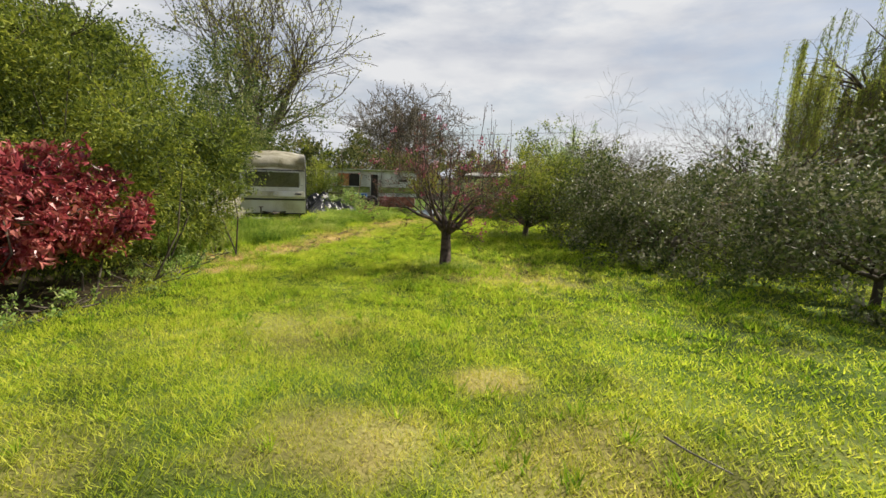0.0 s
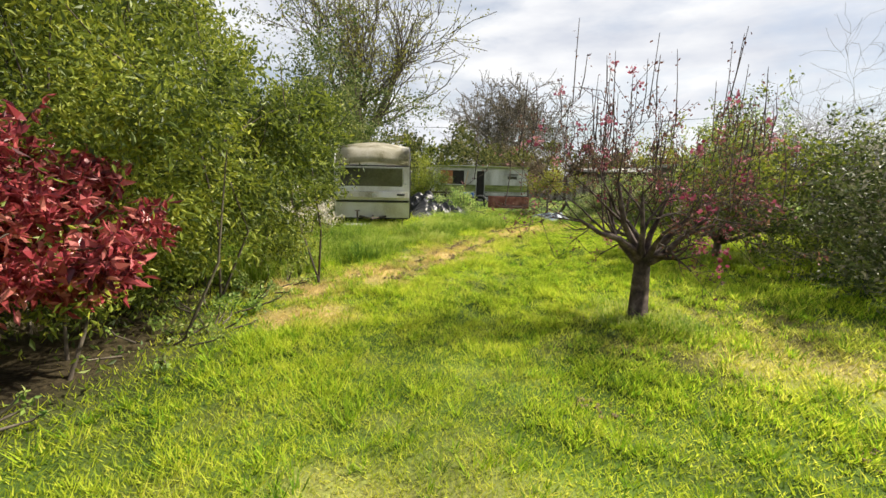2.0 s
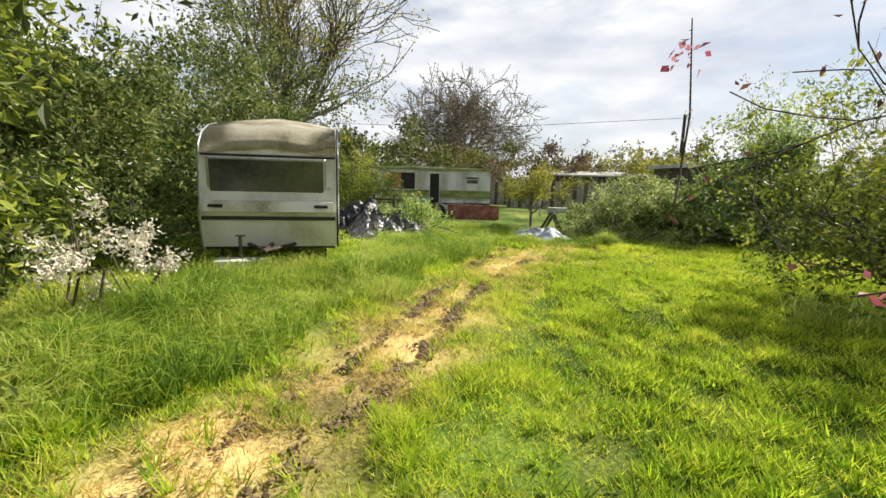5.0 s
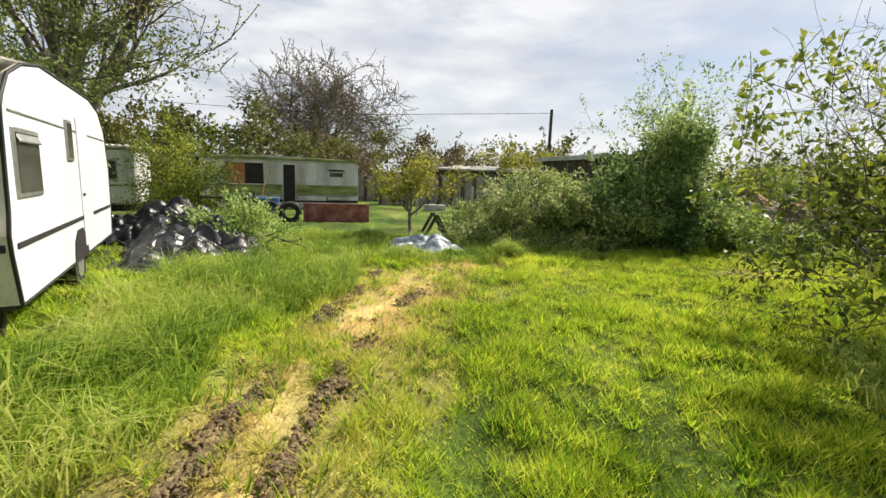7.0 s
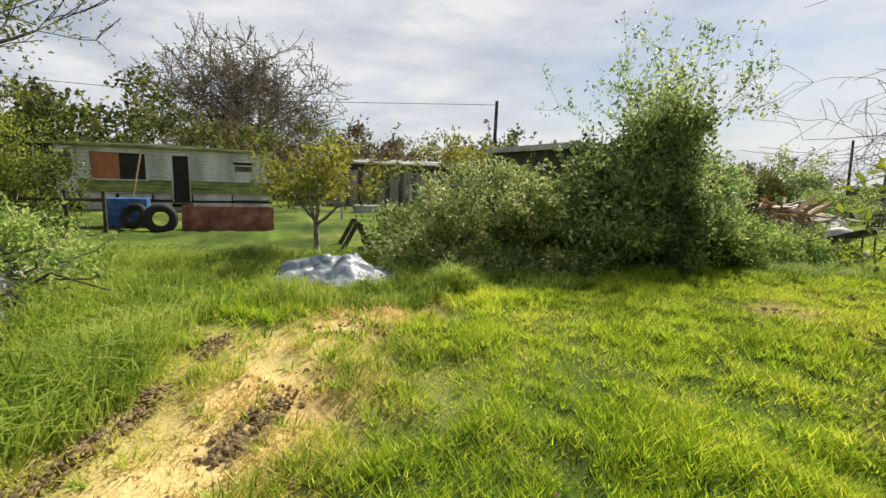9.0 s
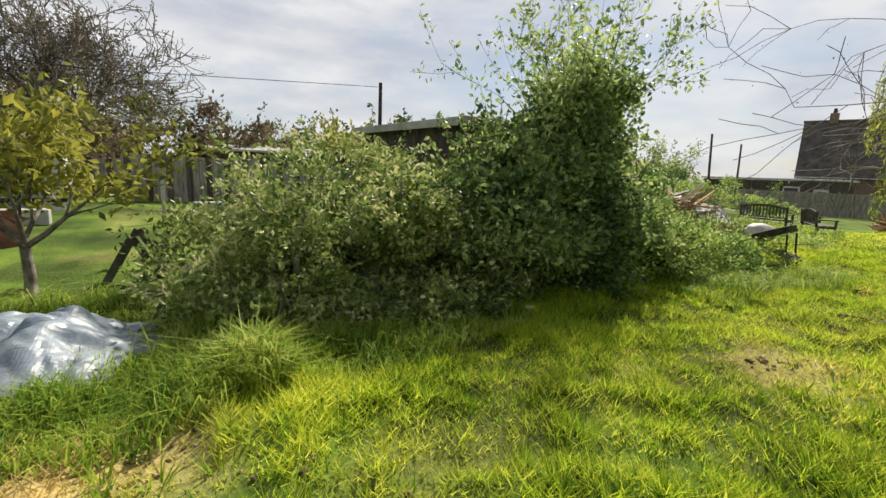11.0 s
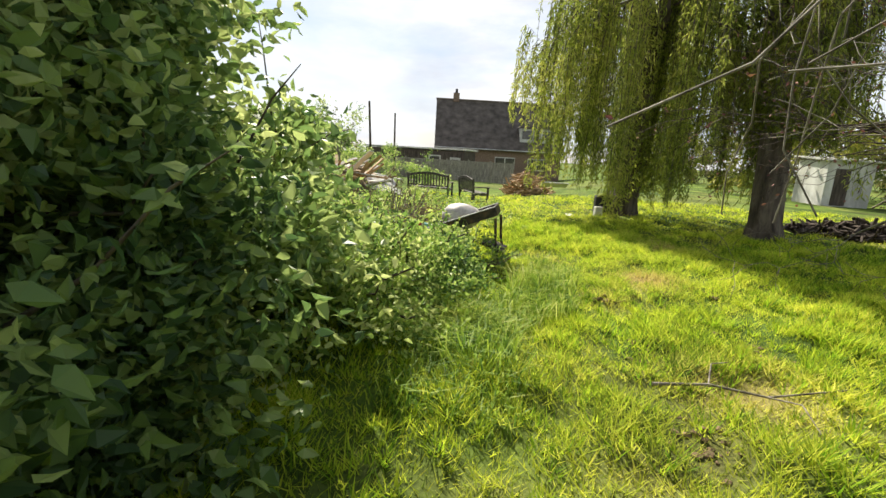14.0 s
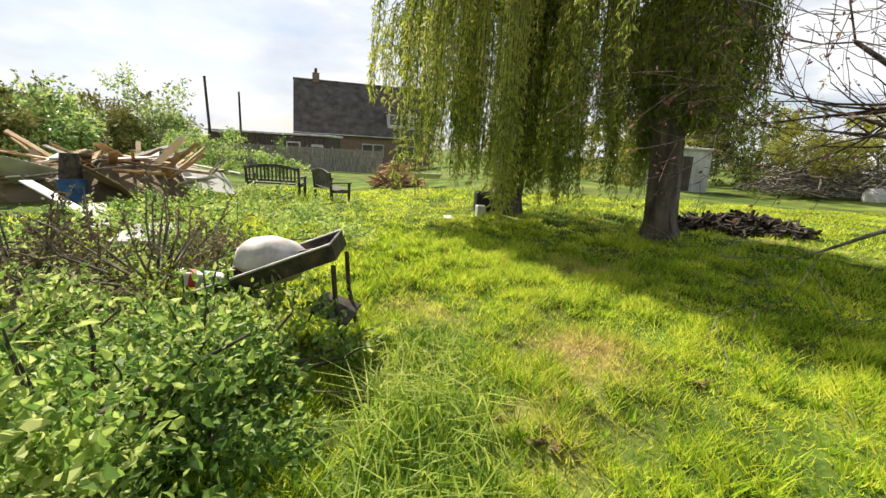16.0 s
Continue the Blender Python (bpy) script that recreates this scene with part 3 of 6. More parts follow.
def build_long_grass():
    rng = rnd(4)
    n = 330000
    x, y = rng.uniform(-8, 10, n), rng.uniform(8, 24, n)
    edge = -4.55 + 0.30 * (y - 11.5) + 0.25 * wobble(x, y, 2.0)
    verge = (x < edge) & (x > edge - 2.6) & (y > 9.2) & (y < 21)
    top = (y > 20.2 + 0.35 * wobble(x, y, 1.7)) & (y < 23.2) & (x > -4.5) & (x < 0.9)
    front = (np.abs(y - 20.75 - 0.2 * wobble(x, y, 2.3)) < 0.4) & (x > 0) & (x < 3.4)
    right = (np.abs(y - 20.35 + 0.1 * (x - 7) - 0.2 * wobble(x, y, 3)) < 0.33) & (x > 6.0) & (x < 9.9)
    t1 = np.hypot(x - 0.05, y - 9.3) < 0.75 + 0.2 * wobble(x, y, 4)
    t2 = np.hypot(x - 2.62, y - 14.26) < 1.2
    t3 = np.hypot((x - 5.4) / 1.8, (y - 10.5) / 1.0) < 1.0
    tall = verge | top | right
    thin = rng.uniform(0, 1, n)
    keep = (tall & (thin < 0.95)) | ((front | t1 | t2 | t3) & (thin < 0.6))
    keep &= (np.hypot(x + 0.72, y - 21.6) > 0.95) & (np.hypot((x + 5.0) / 1.1, (y - 20.9) / 2.0) > 1)
    keep &= ~((x > -7.2) & (x < -4.7) & (y > 15.6) & (y < 21))
    x, y, tall = x[keep], y[keep], tall[keep]
    tuft = np.clip(0.35 + 1.1 * vn(x, y, 1.7, 21) * (0.5 + vn(x, y, 4.5, 22)), 0.3, 1.5)
    h = np.where(tall, np.where(top[keep] | right[keep], 0.24, 0.36), 0.19) * tuft * rng.uniform(0.6, 1.2, len(x))
    v, f = blades(x, y, h, np.full(len(x), 0.011), rng, 1.0, 0.6)
    me = np_mesh("long_grass", v, f, M_LONG, False)
    tagged(new("long_grass", me), "long unmown green grass along the edges of the lawn", "grass", kind="stuff")


def tussock(x, y, r, h, n, seed):
    rng = rnd(seed)
    a, q = rng.uniform(0, 2 * np.pi, n), r * np.sqrt(rng.uniform(0, 1, n))
    px, py = x + q * np.cos(a), y + q * np.sin(a)
    v, f = blades(px, py, h * rng.uniform(0.5, 1.15, n) * (1.1 - 0.5 * q / r), np.full(n, 0.012), rng, 0.7, 0.4)
    tagged(new("grass_tussock", np_mesh("grass_tussock", v, f, M_LONG)), "rounded tussock of long green grass", "grass", "grass tussocks")


def build_clods():
    """Churned lumps of dry mud along the ruts."""
    rng = rnd(8)
    V, F, base = [], [], 0
    sph = bmesh.new()
    bmesh.ops.create_icosphere(sph, subdivisions=1, radius=1)
    sv = np.array([v.co[:] for v in sph.verts])
    sf = np.array([[v.index for v in f.verts] for f in sph.faces])
    sph.free()
    spots = []
    for line in RUTS:
        for i in range(4200):
            t = rng.uniform(0, len(line) - 1.01)
            k = int(t)
            p = line[k] + (line[k + 1] - line[k]) * (t - k) + rng.normal(0, 0.06, 2)
            if float(vn(p[0], p[1], 4.3, 5)) < rng.uniform(0.28, 0.8):
                continue
            spots.append((p[0], p[1], rng.uniform(0.006, 0.024)))
    for i in range(1800):
        p = TRACK[int(rng.integers(2, len(TRACK)))] + rng.normal(0, 0.55, 2) + (0.3, 0)
        if float(vn(p[0], p[1], 3.0, 7)) > 0.62:
            spots.append((p[0], p[1], rng.uniform(0.006, 0.020)))
    for bx, by in ((9.9, 20.5), (8.7, 19.45), (7.6, 19.2), (9.6, 18.3), (12.2, 18.6), (6.4, 19.0), (8.0, 18.3), (2.5, 17.9), (4.7, 18.9), (1.0, 19.0), (-1.0, 16.0), (-0.7, 6.9), (1.0, 6.6)):
        for i in range(26):
            spots.append((bx + rng.normal(0, 0.13), by + rng.normal(0, 0.10), rng.uniform(0.008, 0.028)))
    for x, y, r in spots:
        q = sv * rng.uniform(0.6, 1.35, (len(sv), 1)) * np.array([r, r * rng.uniform(0.7, 1.6), r * 0.6]) + (x, y, g1(x, y) + r * 0.3 - 0.004)
        V.append(q)
        F.append(sf + base)
        base += len(sv)
    tagged(new("mud_clods", np_mesh("mud_clods", np.concatenate(V), np.concatenate(F), M_MUD)), "crumbled lumps of brown mud churned up in wheel ruts", "mud", kind="stuff")


# ---- plants ----
def blob_points(blobs, clumps, leaves, spread, rng, shell=0.72):
    """Places of leaves, gathered into boughs on the skin of some rounded masses, with gaps between; also the way out."""
    vol = np.array([(b[3] * b[4] + b[4] * b[5] + b[3] * b[5]) for b in blobs])
    nb = max(8, clumps // 14)
    pick = rng.choice(len(blobs), nb, p=vol / vol.sum())
    B = np.array(blobs)[pick]
    d = rng.normal(size=(nb, 3))
    d /= np.linalg.norm(d, axis=1)[:, None]
    c = B[:, :3] + d * B[:, 3:] * rng.uniform(0.66, 1.0, (nb, 1))
    reach = np.clip(0.34 * B[:, 3:].min(1), 0.07, 0.55) * rng.uniform(0.6, 1.2, nb)
    own = rng.integers(0, nb, clumps)
    e = rng.normal(size=(clumps, 3)) * np.array([0.5, 0.5, 0.24])
    along = np.abs(rng.normal(size=(clumps, 1))) * 0.40
    q = c[own] + (e + d[own] * along) * reach[own][:, None]
    deep = rng.uniform(0, 1, clumps) < 0.2
    q = np.where(deep[:, None], B[own, :3] + d[own] * B[own, 3:] * rng.uniform(0.2, 0.75, (clumps, 1)), q)
    p = np.repeat(q, leaves, 0) + rng.normal(size=(clumps * leaves, 3)) * spread * 0.8
    out = np.repeat(d[own], leaves, 0)
    ok = p[:, 2] > gz(p[:, 0], p[:, 1]) + 0.03
    return p[ok], out[ok]


def shoots(blobs, n, length, rad, rng):
    """Thin stems that stand out of the masses."""
    lines = []
    for i in range(n):
        b = blobs[int(rng.integers(len(blobs)))]
        d = rng.normal(size=3)
        d[2] = abs(d[2]) * 1.2
        d /= np.linalg.norm(d)
        a = np.array(b[:3]) + d * np.array(b[3:]) * 0.55
        k = length * rng.uniform(0.5, 1.2)
        e = d + np.array([rng.normal(0, .3), rng.normal(0, .3), 0.5])
        q = np.array(b[:3]) + d * np.array(b[3:]) * 1.0
        lines.append(([a, q, q + e * k * 0.6, q + e * k + np.array([0, 0, -0.15 * k])], [rad * 2, rad * 1.4, rad, rad * 0.4]))
    return lines


def bush(name, x, y, blobs, mat, clumps, leaves, spread, size, seed, label, category="bush", slim=0.5, stems=14, sprigs=0, sprig_len=0.5, bark=M_BARK, group="", broad=False, knobs=0):
    """A shrub: stems from the ground, leaves in clumps, shoots on top. Masses are given round (x, y)."""
    rng = rnd(seed)
    blobs = [(x + b[0], y + b[1], b[2], b[3], b[4], b[5]) for b in blobs]
    whole = list(blobs)
    for i in range(knobs):
        b = whole[int(rng.integers(len(whole)))]
        d = rng.normal(size=3)
        d[2] = abs(d[2]) * 0.8 - 0.15
        d /= np.linalg.norm(d)
        q = rng.uniform(0.22, 0.36)
        blobs.append((b[0] + d[0] * b[3] * 0.95, b[1] + d[1] * b[4] * 0.95, b[2] + d[2] * b[5] * 0.95, b[3] * q, b[4] * q, b[5] * q))
    top = empty(name, x, y, g1(x, y), 0, label, category, group)
    back = Matrix.Translation((-x, -y, -g1(x, y)))
    p, out = blob_points(blobs, clumps, leaves, spread, rng)
    lines = []
    for i in range(stems):
        b = blobs[int(rng.integers(len(blobs)))]
        s = np.array([b[0] + rng.uniform(-0.3, 0.3) * b[3], b[1] + rng.uniform(-0.3, 0.3) * b[4], 0])
        s[2] = g1(s[0], s[1]) - 0.05
        e = np.array(b[:3]) + rng.normal(size=3) * np.array(b[3:]) * 0.45
        m = (s + e) / 2 + rng.normal(size=3) * 0.15
        lines.append(([s, m, e], [0.022, 0.016, 0.008]))
    sp = shoots(blobs, sprigs, sprig_len, 0.006, rng)
    lines += sp
    if sp:
        extra = []
        for pts, rad in sp:
            a, b2, c = pts[1], pts[2], pts[3]
            t = rng.uniform(0, 1, (14, 1))
            extra.append(np.where(t < 0.5, a + (b2 - a) * t * 2, b2 + (c - b2) * (t * 2 - 1)))
        ex = np.concatenate(extra)
        p, out = np.concatenate([p, ex]), np.concatenate([out, rng.normal(size=ex.shape)])
    v, f = leaf_cloud(p, size, rng, out * 0.8 + np.array([0, 0, -0.15]), slim, 1.0, broad)
    fol = child("foliage", np_mesh("foliage", v, f, mat), top)
    fol.matrix_local = back
    if lines:
        v, f = tubes(lines, 4)
        st = child("stem_framework", np_mesh("stem_framework", v, f, bark, True), top)
        st.matrix_local = back
    return top


def grow(rng, p, d, length, radius, level, kids, spread, lift, lines, tips, wig=0.12):
    """One limb and its side limbs."""
    k = 5 if level > 0 else 4
    pts, rad = [np.array(p)], [radius]
    q, e = np.array(p), np.array(d) / np.linalg.norm(d)
    for i in range(1, k):
        e = e + rng.normal(size=3) * wig + np.array([0, 0, lift])
        e /= np.linalg.norm(e)
        q = q + e * length / (k - 1)
        pts.append(q)
        rad.append(radius * (1 - 0.72 * i / (k - 1)))
    lines.append((pts, rad))
    if level == 0:
        tips.append((pts[1], pts[2], pts[3]))
        return
    for c in range(kids[level - 1]):
        i = int(rng.integers(1, k)) if c else k - 1
        a = rng.normal(size=3)
        a -= e * np.dot(a, e)
        a /= np.linalg.norm(a) + 1e-9
        nd = e * (1 - spread * 0.4) + a * spread * rng.uniform(0.6, 1.2)
        grow(rng, pts[i], nd, length * rng.uniform(0.55, 0.8), rad[i] * rng.uniform(0.5, 0.72), level - 1, kids, spread, lift, lines, tips, wig)


def tree(name, x, y, trunk_h, trunk_r, limbs, limb_len, levels, kids, spread, lift, bark, mat, per_tip, size, seed, label, leaf_spread=0.08, lean=(0, 0), slim=0.5, wig=0.12, sides=4, category="tree", rise=0.7, group="", min_r=0.003, wands=0, bloom=None):
    """A tree: a tapered trunk with limbs and twigs as one part, its leaves or buds as another."""
    rng = rnd(seed)
    z = g1(x, y)
    lines, tips = [], []
    base = np.array([x, y, z - 0.08])
    top = base + np.array([lean[0], lean[1], trunk_h + 0.08])
    mid = (base + top) / 2 + rng.normal(size=3) * 0.03 * trunk_h * np.array([1, 1, 0])
    flare = base + (mid - base) * 0.12
    lines.append(([base, flare, mid, top], [trunk_r * 1.5, trunk_r * 1.1, trunk_r * 0.95, trunk_r * 0.8]))
    for i in range(limbs):
        a = 2 * np.pi * (i + rng.uniform(-0.3, 0.3)) / limbs
        start = top + (mid - top) * rng.uniform(0, 0.35)
        grow(rng, start, (np.cos(a), np.sin(a), rise + rng.uniform(-0.2, 0.5)), limb_len * rng.uniform(0.75, 1.15), trunk_r * rng.uniform(0.42, 0.6), levels, kids, spread, lift, lines, tips, wig)
    for i in range(wands):
        a, b, c = tips[int(rng.integers(len(tips)))]
        if b[2] < z + 1.3:
            continue
        k = rng.uniform(0.35, 0.85)
        e = np.array([rng.normal(0, 0.07), rng.normal(0, 0.07), 1.0])
        lines.append(([b, b + e * k * 0.5 + rng.normal(size=3) * 0.02, b + e * k], [0.006, 0.005, 0.003]))
        tips.append((b + e * k * 0.4, b + e * k * 0.8, b + e * k))
    ob = empty(name, x, y, z, 0, label, category, group)
    back = Matrix.Translation((-x, -y, -z))
    if bloom:
        at = np.array([tips[int(i)][int(rng.integers(1, 3))] for i in rng.choice(len(tips), min(len(tips), 55), False)])
        v, f = leaf_cloud(np.repeat(at, 16, 0) + rng.normal(size=(len(at) * 16, 3)) * 0.035, 0.045, rng, None, 0.8)
        child("blossom", np_mesh("blossom", v, f, bloom), ob, "clusters of pink blossom").matrix_local = back
    lines = [(p, [max(r, min_r) for r in rr]) for p, rr in lines]
    v, f = tubes(lines, sides)
    t = child("trunk", np_mesh("trunk", v, f, bark, True), ob)
    t.matrix_local = back
    if per_tip:
        T = np.array(tips)
        u = rng.uniform(0, 1, (len(T), per_tip, 1))
        p = np.where(u < 0.5, T[:, None, 0] + (T[:, None, 1] - T[:, None, 0]) * u * 2, T[:, None, 1] + (T[:, None, 2] - T[:, None, 1]) * (u * 2 - 1)).reshape(-1, 3)
        p = p + rng.normal(size=p.shape) * leaf_spread
        v, f = leaf_cloud(p, size, rng, None, slim)
        c = child("crown", np_mesh("crown", v, f, mat), ob)
        c.matrix_local = back
    return ob


def willow(x, y, seed):
    """A weeping willow with two trunks and long hanging strands of narrow leaves."""
    rng = rnd(seed)
    z = g1(x, y)
    ob = empty("weeping_willow", x, y, z, 0, "large weeping willow with long hanging yellow-green strands over the lawn", "tree")
    back = Matrix.Translation((-x, -y, -z))
    lines, tips = [], []
    for bx, by, tx, ty, th, tr in ((15.55, 16.1, 15.7, 16.3, 4.2, 0.30), (17.9, 19.0, 17.5, 18.6, 4.6, 0.36)):
        b, t = np.array([bx, by, g1(bx, by) - 0.1]), np.array([tx, ty, th])
        lines.append(([b, b + (t - b) * 0.1, (b + t) / 2 + rng.normal(size=3) * 0.06, t], [tr * 1.5, tr * 1.1, tr, tr * 0.8]))
        for i in range(8):
            a = 2 * np.pi * i / 8 + rng.uniform(-0.3, 0.3)
            grow(rng, t + (b - t) * rng.uniform(0, 0.2), (np.cos(a), np.sin(a), 1.1 + rng.uniform(-0.2, 0.9)), (0.85 if by < 17 else 2.5) * rng.uniform(0.8, 1.3), tr * 0.5, 2, (4, 5), 0.9, 0.02, lines, tips, 0.18)
    P, D = [], []
    for a, b, c in tips:
        for s in range(7):
            t0 = a + (c - a) * rng.uniform(0, 1)
            if t0[2] < 2.5 or float(vn(t0[0], t0[1], 1.5, 31)) < rng.uniform(0.30, 0.58):
                continue
            out = np.array([t0[0] - 16.8, t0[1] - 17.6, 0])
            ro = np.linalg.norm(out)
            end = -0.1 + 3.4 * float(vn(t0[0], t0[1], 0.9, 33)) ** 1.5 + rng.uniform(-0.2, 0.5) if rng.uniform() < 0.85 else rng.uniform(2.0, 4.0)
            drop = t0[2] - end
            if drop < 0.6:
                continue
            k = 6
            u = np.linspace(0, 1, k)[:, None]
            sway = out / (ro + 0.5) * 0.5 * rng.uniform(0.2, 1)
            pts = t0 + sway * np.sqrt(u) + np.array([0, 0, -drop]) * u ** 1.3 + rng.normal(size=(k, 3)) * 0.04 * u
            lines.append((list(pts), list(np.linspace(0.008, 0.003, k))))
            n = int(drop * 30)
            w = rng.uniform(0, 1, n) ** 0.85 * (k - 1.001)
            i = w.astype(int)
            P.append(pts[i] + (pts[i + 1] - pts[i]) * (w - i)[:, None] + rng.normal(size=(n, 3)) * 0.035)
    v, f = tubes(lines, 4)
    t = child("trunk", np_mesh("trunk", v, f, M_BARK, True), ob)
    t.matrix_local = back
    P = np.concatenate(P)
    v, f = leaf_cloud(P, 0.135, rng, np.array([0, 0, -1.6]), 0.22)
    c = child("crown", np_mesh("crown", v, f, M_WILLOW), ob)
    c.matrix_local = back


build_ground()

# shrubs along the open end of the garden
bush("hedge_bush", -6.9, 8.4, [(0, 0, 1.9, 2.5, 2.9, 2.1), (0.9, -1.3, 1.3, 1.6, 1.6, 1.5), (1.2, 1.2, 1.2, 1.2, 1.4, 1.4), (-1.5, -2.5, 2.6, 2.0, 2.0, 2.0), (-0.5, 0.8, 3.1, 1.5, 1.6, 1.2)],
     M_YEW, 10500, 15, 0.11, 0.085, 11, "tall dense olive-green feathery hedge bush beside the lawn", slim=0.35, stems=30, sprigs=160, sprig_len=0.5, knobs=34)
bush("photinia_bush", -5.75, 5.7, [(0, 0, 1.05, 1.2, 1.25, 0.72), (0.75, 0.55, 0.72, 0.7, 0.75, 0.42), (-0.8, -0.4, 1.3, 1.0, 1.1, 0.75), (0.3, -0.5, 0.75, 0.8, 0.7, 0.45), (-0.2, 0.4, 0.45, 0.9, 0.9, 0.4)],
     M_RED, 1500, 10, 0.085, 0.12, 12, "glossy red-leaved photinia bush over bare dark soil", slim=0.38, stems=9, sprigs=120, sprig_len=0.22, broad=True, knobs=14)
bush("tall_hedge_bush", -10.5, 9.0, [(0, 0, 3.0, 2.6, 3.5, 2.8), (-1.5, -3.5, 3.4, 2.5, 2.5, 2.6), (0.6, 3.8, 2.6, 2.2, 2.5, 2.2)],
     M_YEW, 4200, 13, 0.18, 0.14, 13, "tall yellow-green hedge trees behind the bush", "hedge", stems=20, sprigs=60, sprig_len=0.8)
bush("ivy_hedge", -8.4, 14.4, [(0, 0, 1.3, 1.1, 1.8, 1.6), (-0.6, 1.8, 1.7, 1.3, 1.6, 1.7), (0.3, -1.6, 0.9, 1.0, 1.2, 1.1), (-1.3, 0.3, 2.2, 1.3, 2.0, 1.4)],
     M_IVY, 2600, 13, 0.14, 0.10, 14, "overgrown ivy and bramble hedge beside the caravan", "hedge", stems=20, sprigs=50, knobs=24)
for wx, wy, wr in ((-4.75, 4.75, 0.45), (-4.7, 6.9, 0.5), (-4.9, 7.8, 0.5), (-5.0, 8.9, 0.45), (-5.5, 10.4, 0.5)):
    bush("weed_clump", wx, wy, [(0, 0, g1(wx, wy), wr, wr * 1.3, 0.26), (0.15, 0.5, g1(wx, wy), wr * 0.7, wr, 0.2)], M_NETTLE, 130, 9, 0.05, 0.05, int(100 - 10 * wx + wy), "low clump of green weeds at the foot of the hedge", "weeds", stems=0, sprigs=14, sprig_len=0.12, group="weeds along the hedge")
bush("understory_weeds", 6.6, 9.4, [(0, 0, -0.4, 2.2, 1.8, 0.5), (1.9, 1.6, -0.4, 2.2, 1.6, 0.55), (-1.0, 1.5, -0.4, 1.4, 1.4, 0.45)], M_IVY, 1500, 9, 0.10, 0.075, 17, "dark low weeds growing under the fruit trees", "weeds", stems=0, sprigs=30, sprig_len=0.2)
bush("blossom_bush", -6.3, 12.6, [(0, 0, 0.45, 0.5, 0.6, 0.55), (0.2, 0.5, 0.2, 0.4, 0.4, 0.4)], M_PETAL, 170, 10, 0.06, 0.055, 16, "small bush covered in white blossom at the hedge end", stems=8)
bush("conifer_hedge", -10.0, 20.5, [(0, 0, 2.3, 1.7, 2.0, 2.3), (0.4, 2.6, 1.9, 1.5, 1.6, 1.9)], M_IVY, 1500, 12, 0.18, 0.14, 15, "dark evergreen hedge behind the caravan", "hedge", stems=14)

# fruit trees on the lawn
tree("fruit_tree", 0.05, 9.3, 0.75, 0.115, 10, 1.05, 3, (4, 4, 4), 0.75, 0.06, M_TWIG, M_BUD, 4, 0.045, 21, "small fruit tree with reddish buds, pink blossom and upright twigs", 0.03, rise=1.0, wig=0.2, category="fruit tree", wands=120, bloom=M_PINK)
tree("fruit_tree", 2.62, 14.26, 0.45, 0.10, 12, 1.4, 3, (4, 5, 4), 0.85, 0.05, M_BARK, M_YEW, 22, 0.075, 22, "low spreading fruit tree coming into yellow-green leaf", 0.06, rise=0.5, category="fruit tree")
for tx, ty, tl, ts in ((5.5, 16.3, 1.8, 23), (9.6, 16.0, 1.6, 33)):
    tree("fruit_tree", tx, ty, 1.3, 0.085, 14 if ts == 23 else 9, tl, 3, (5, 5, 5) if ts == 23 else (4, 4, 4), 0.8, 0.0, M_GREYTWIG, M_BUD, 2, 0.018, ts, "old spreading fruit tree with bare grey budding twigs", 0.03, rise=0.8, wig=0.30, category="fruit tree", group="bare fruit trees")
for i, (tx, ty, sc) in enumerate(((5.4, 10.6, 1.15), (9.6, 11.3, 1.2), (7.1, 7.2, 1.15), (6.0, 13.6, 1.1))):
    tree("fruit_tree", tx, ty, 0.5, 0.10, 9, 1.2 * sc, 3, (4, 4, 5), 0.9, -0.01, M_BARK, M_BLOSSOM, 26, 0.09, 24 + i, "low spreading fruit tree with grey-green leaves and pale blossom", 0.09, rise=0.35, category="fruit tree", group="blossoming fruit trees")
tree("bare_tree", 10.5, 15.0, 1.5, 0.13, 9, 1.9, 3, (4, 5, 5), 0.65, 0.05, M_TWIG, M_BUD, 2, 0.05, 29, "bare purple-brown tree with fine upright twigs", 0.03)
willow(16.8, 17.6, 31)

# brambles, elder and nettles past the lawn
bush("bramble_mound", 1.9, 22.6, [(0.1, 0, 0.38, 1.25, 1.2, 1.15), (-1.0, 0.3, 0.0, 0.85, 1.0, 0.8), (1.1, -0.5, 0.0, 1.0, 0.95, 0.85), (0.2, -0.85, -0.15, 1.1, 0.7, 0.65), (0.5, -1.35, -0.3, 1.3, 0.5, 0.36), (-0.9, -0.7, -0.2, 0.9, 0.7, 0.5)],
     M_BRAM, 5600, 11, 0.075, 0.075, 41, "rounded mound of brambles with leaves coloured as if sunlit, and dead stems", "bramble", stems=20, sprigs=60, sprig_len=0.18, bark=M_GREYTWIG, knobs=18)
bush("elder_bush", 4.7, 22.5, [(0.2, 0, 0.7, 1.3, 1.1, 1.1), (0.7, -0.2, 1.35, 1.0, 0.8, 0.95), (-0.4, 0.1, 0.75, 0.9, 0.8, 0.75), (1.5, -0.3, 0.4, 1.15, 0.95, 0.95), (0.0, -0.7, 0.2, 1.4, 0.85, 0.85), (1.0, -0.3, 1.9, 0.8, 0.7, 0.75)],
     M_ELDER, 6400, 13, 0.11, 0.09, 42, "dark dense elder bush grown through with ivy", stems=24, sprigs=110, sprig_len=0.5, broad=True, knobs=20)
tree("elder_sapling", 5.7, 22.4, 1.9, 0.05, 11, 1.45, 2, (4, 4), 0.55, 0.10, M_GREYTWIG, M_ELDER, 16, 0.10, 43, "slender upright elder stems with young leaves above the bush", 0.07, rise=1.5, category="bush")
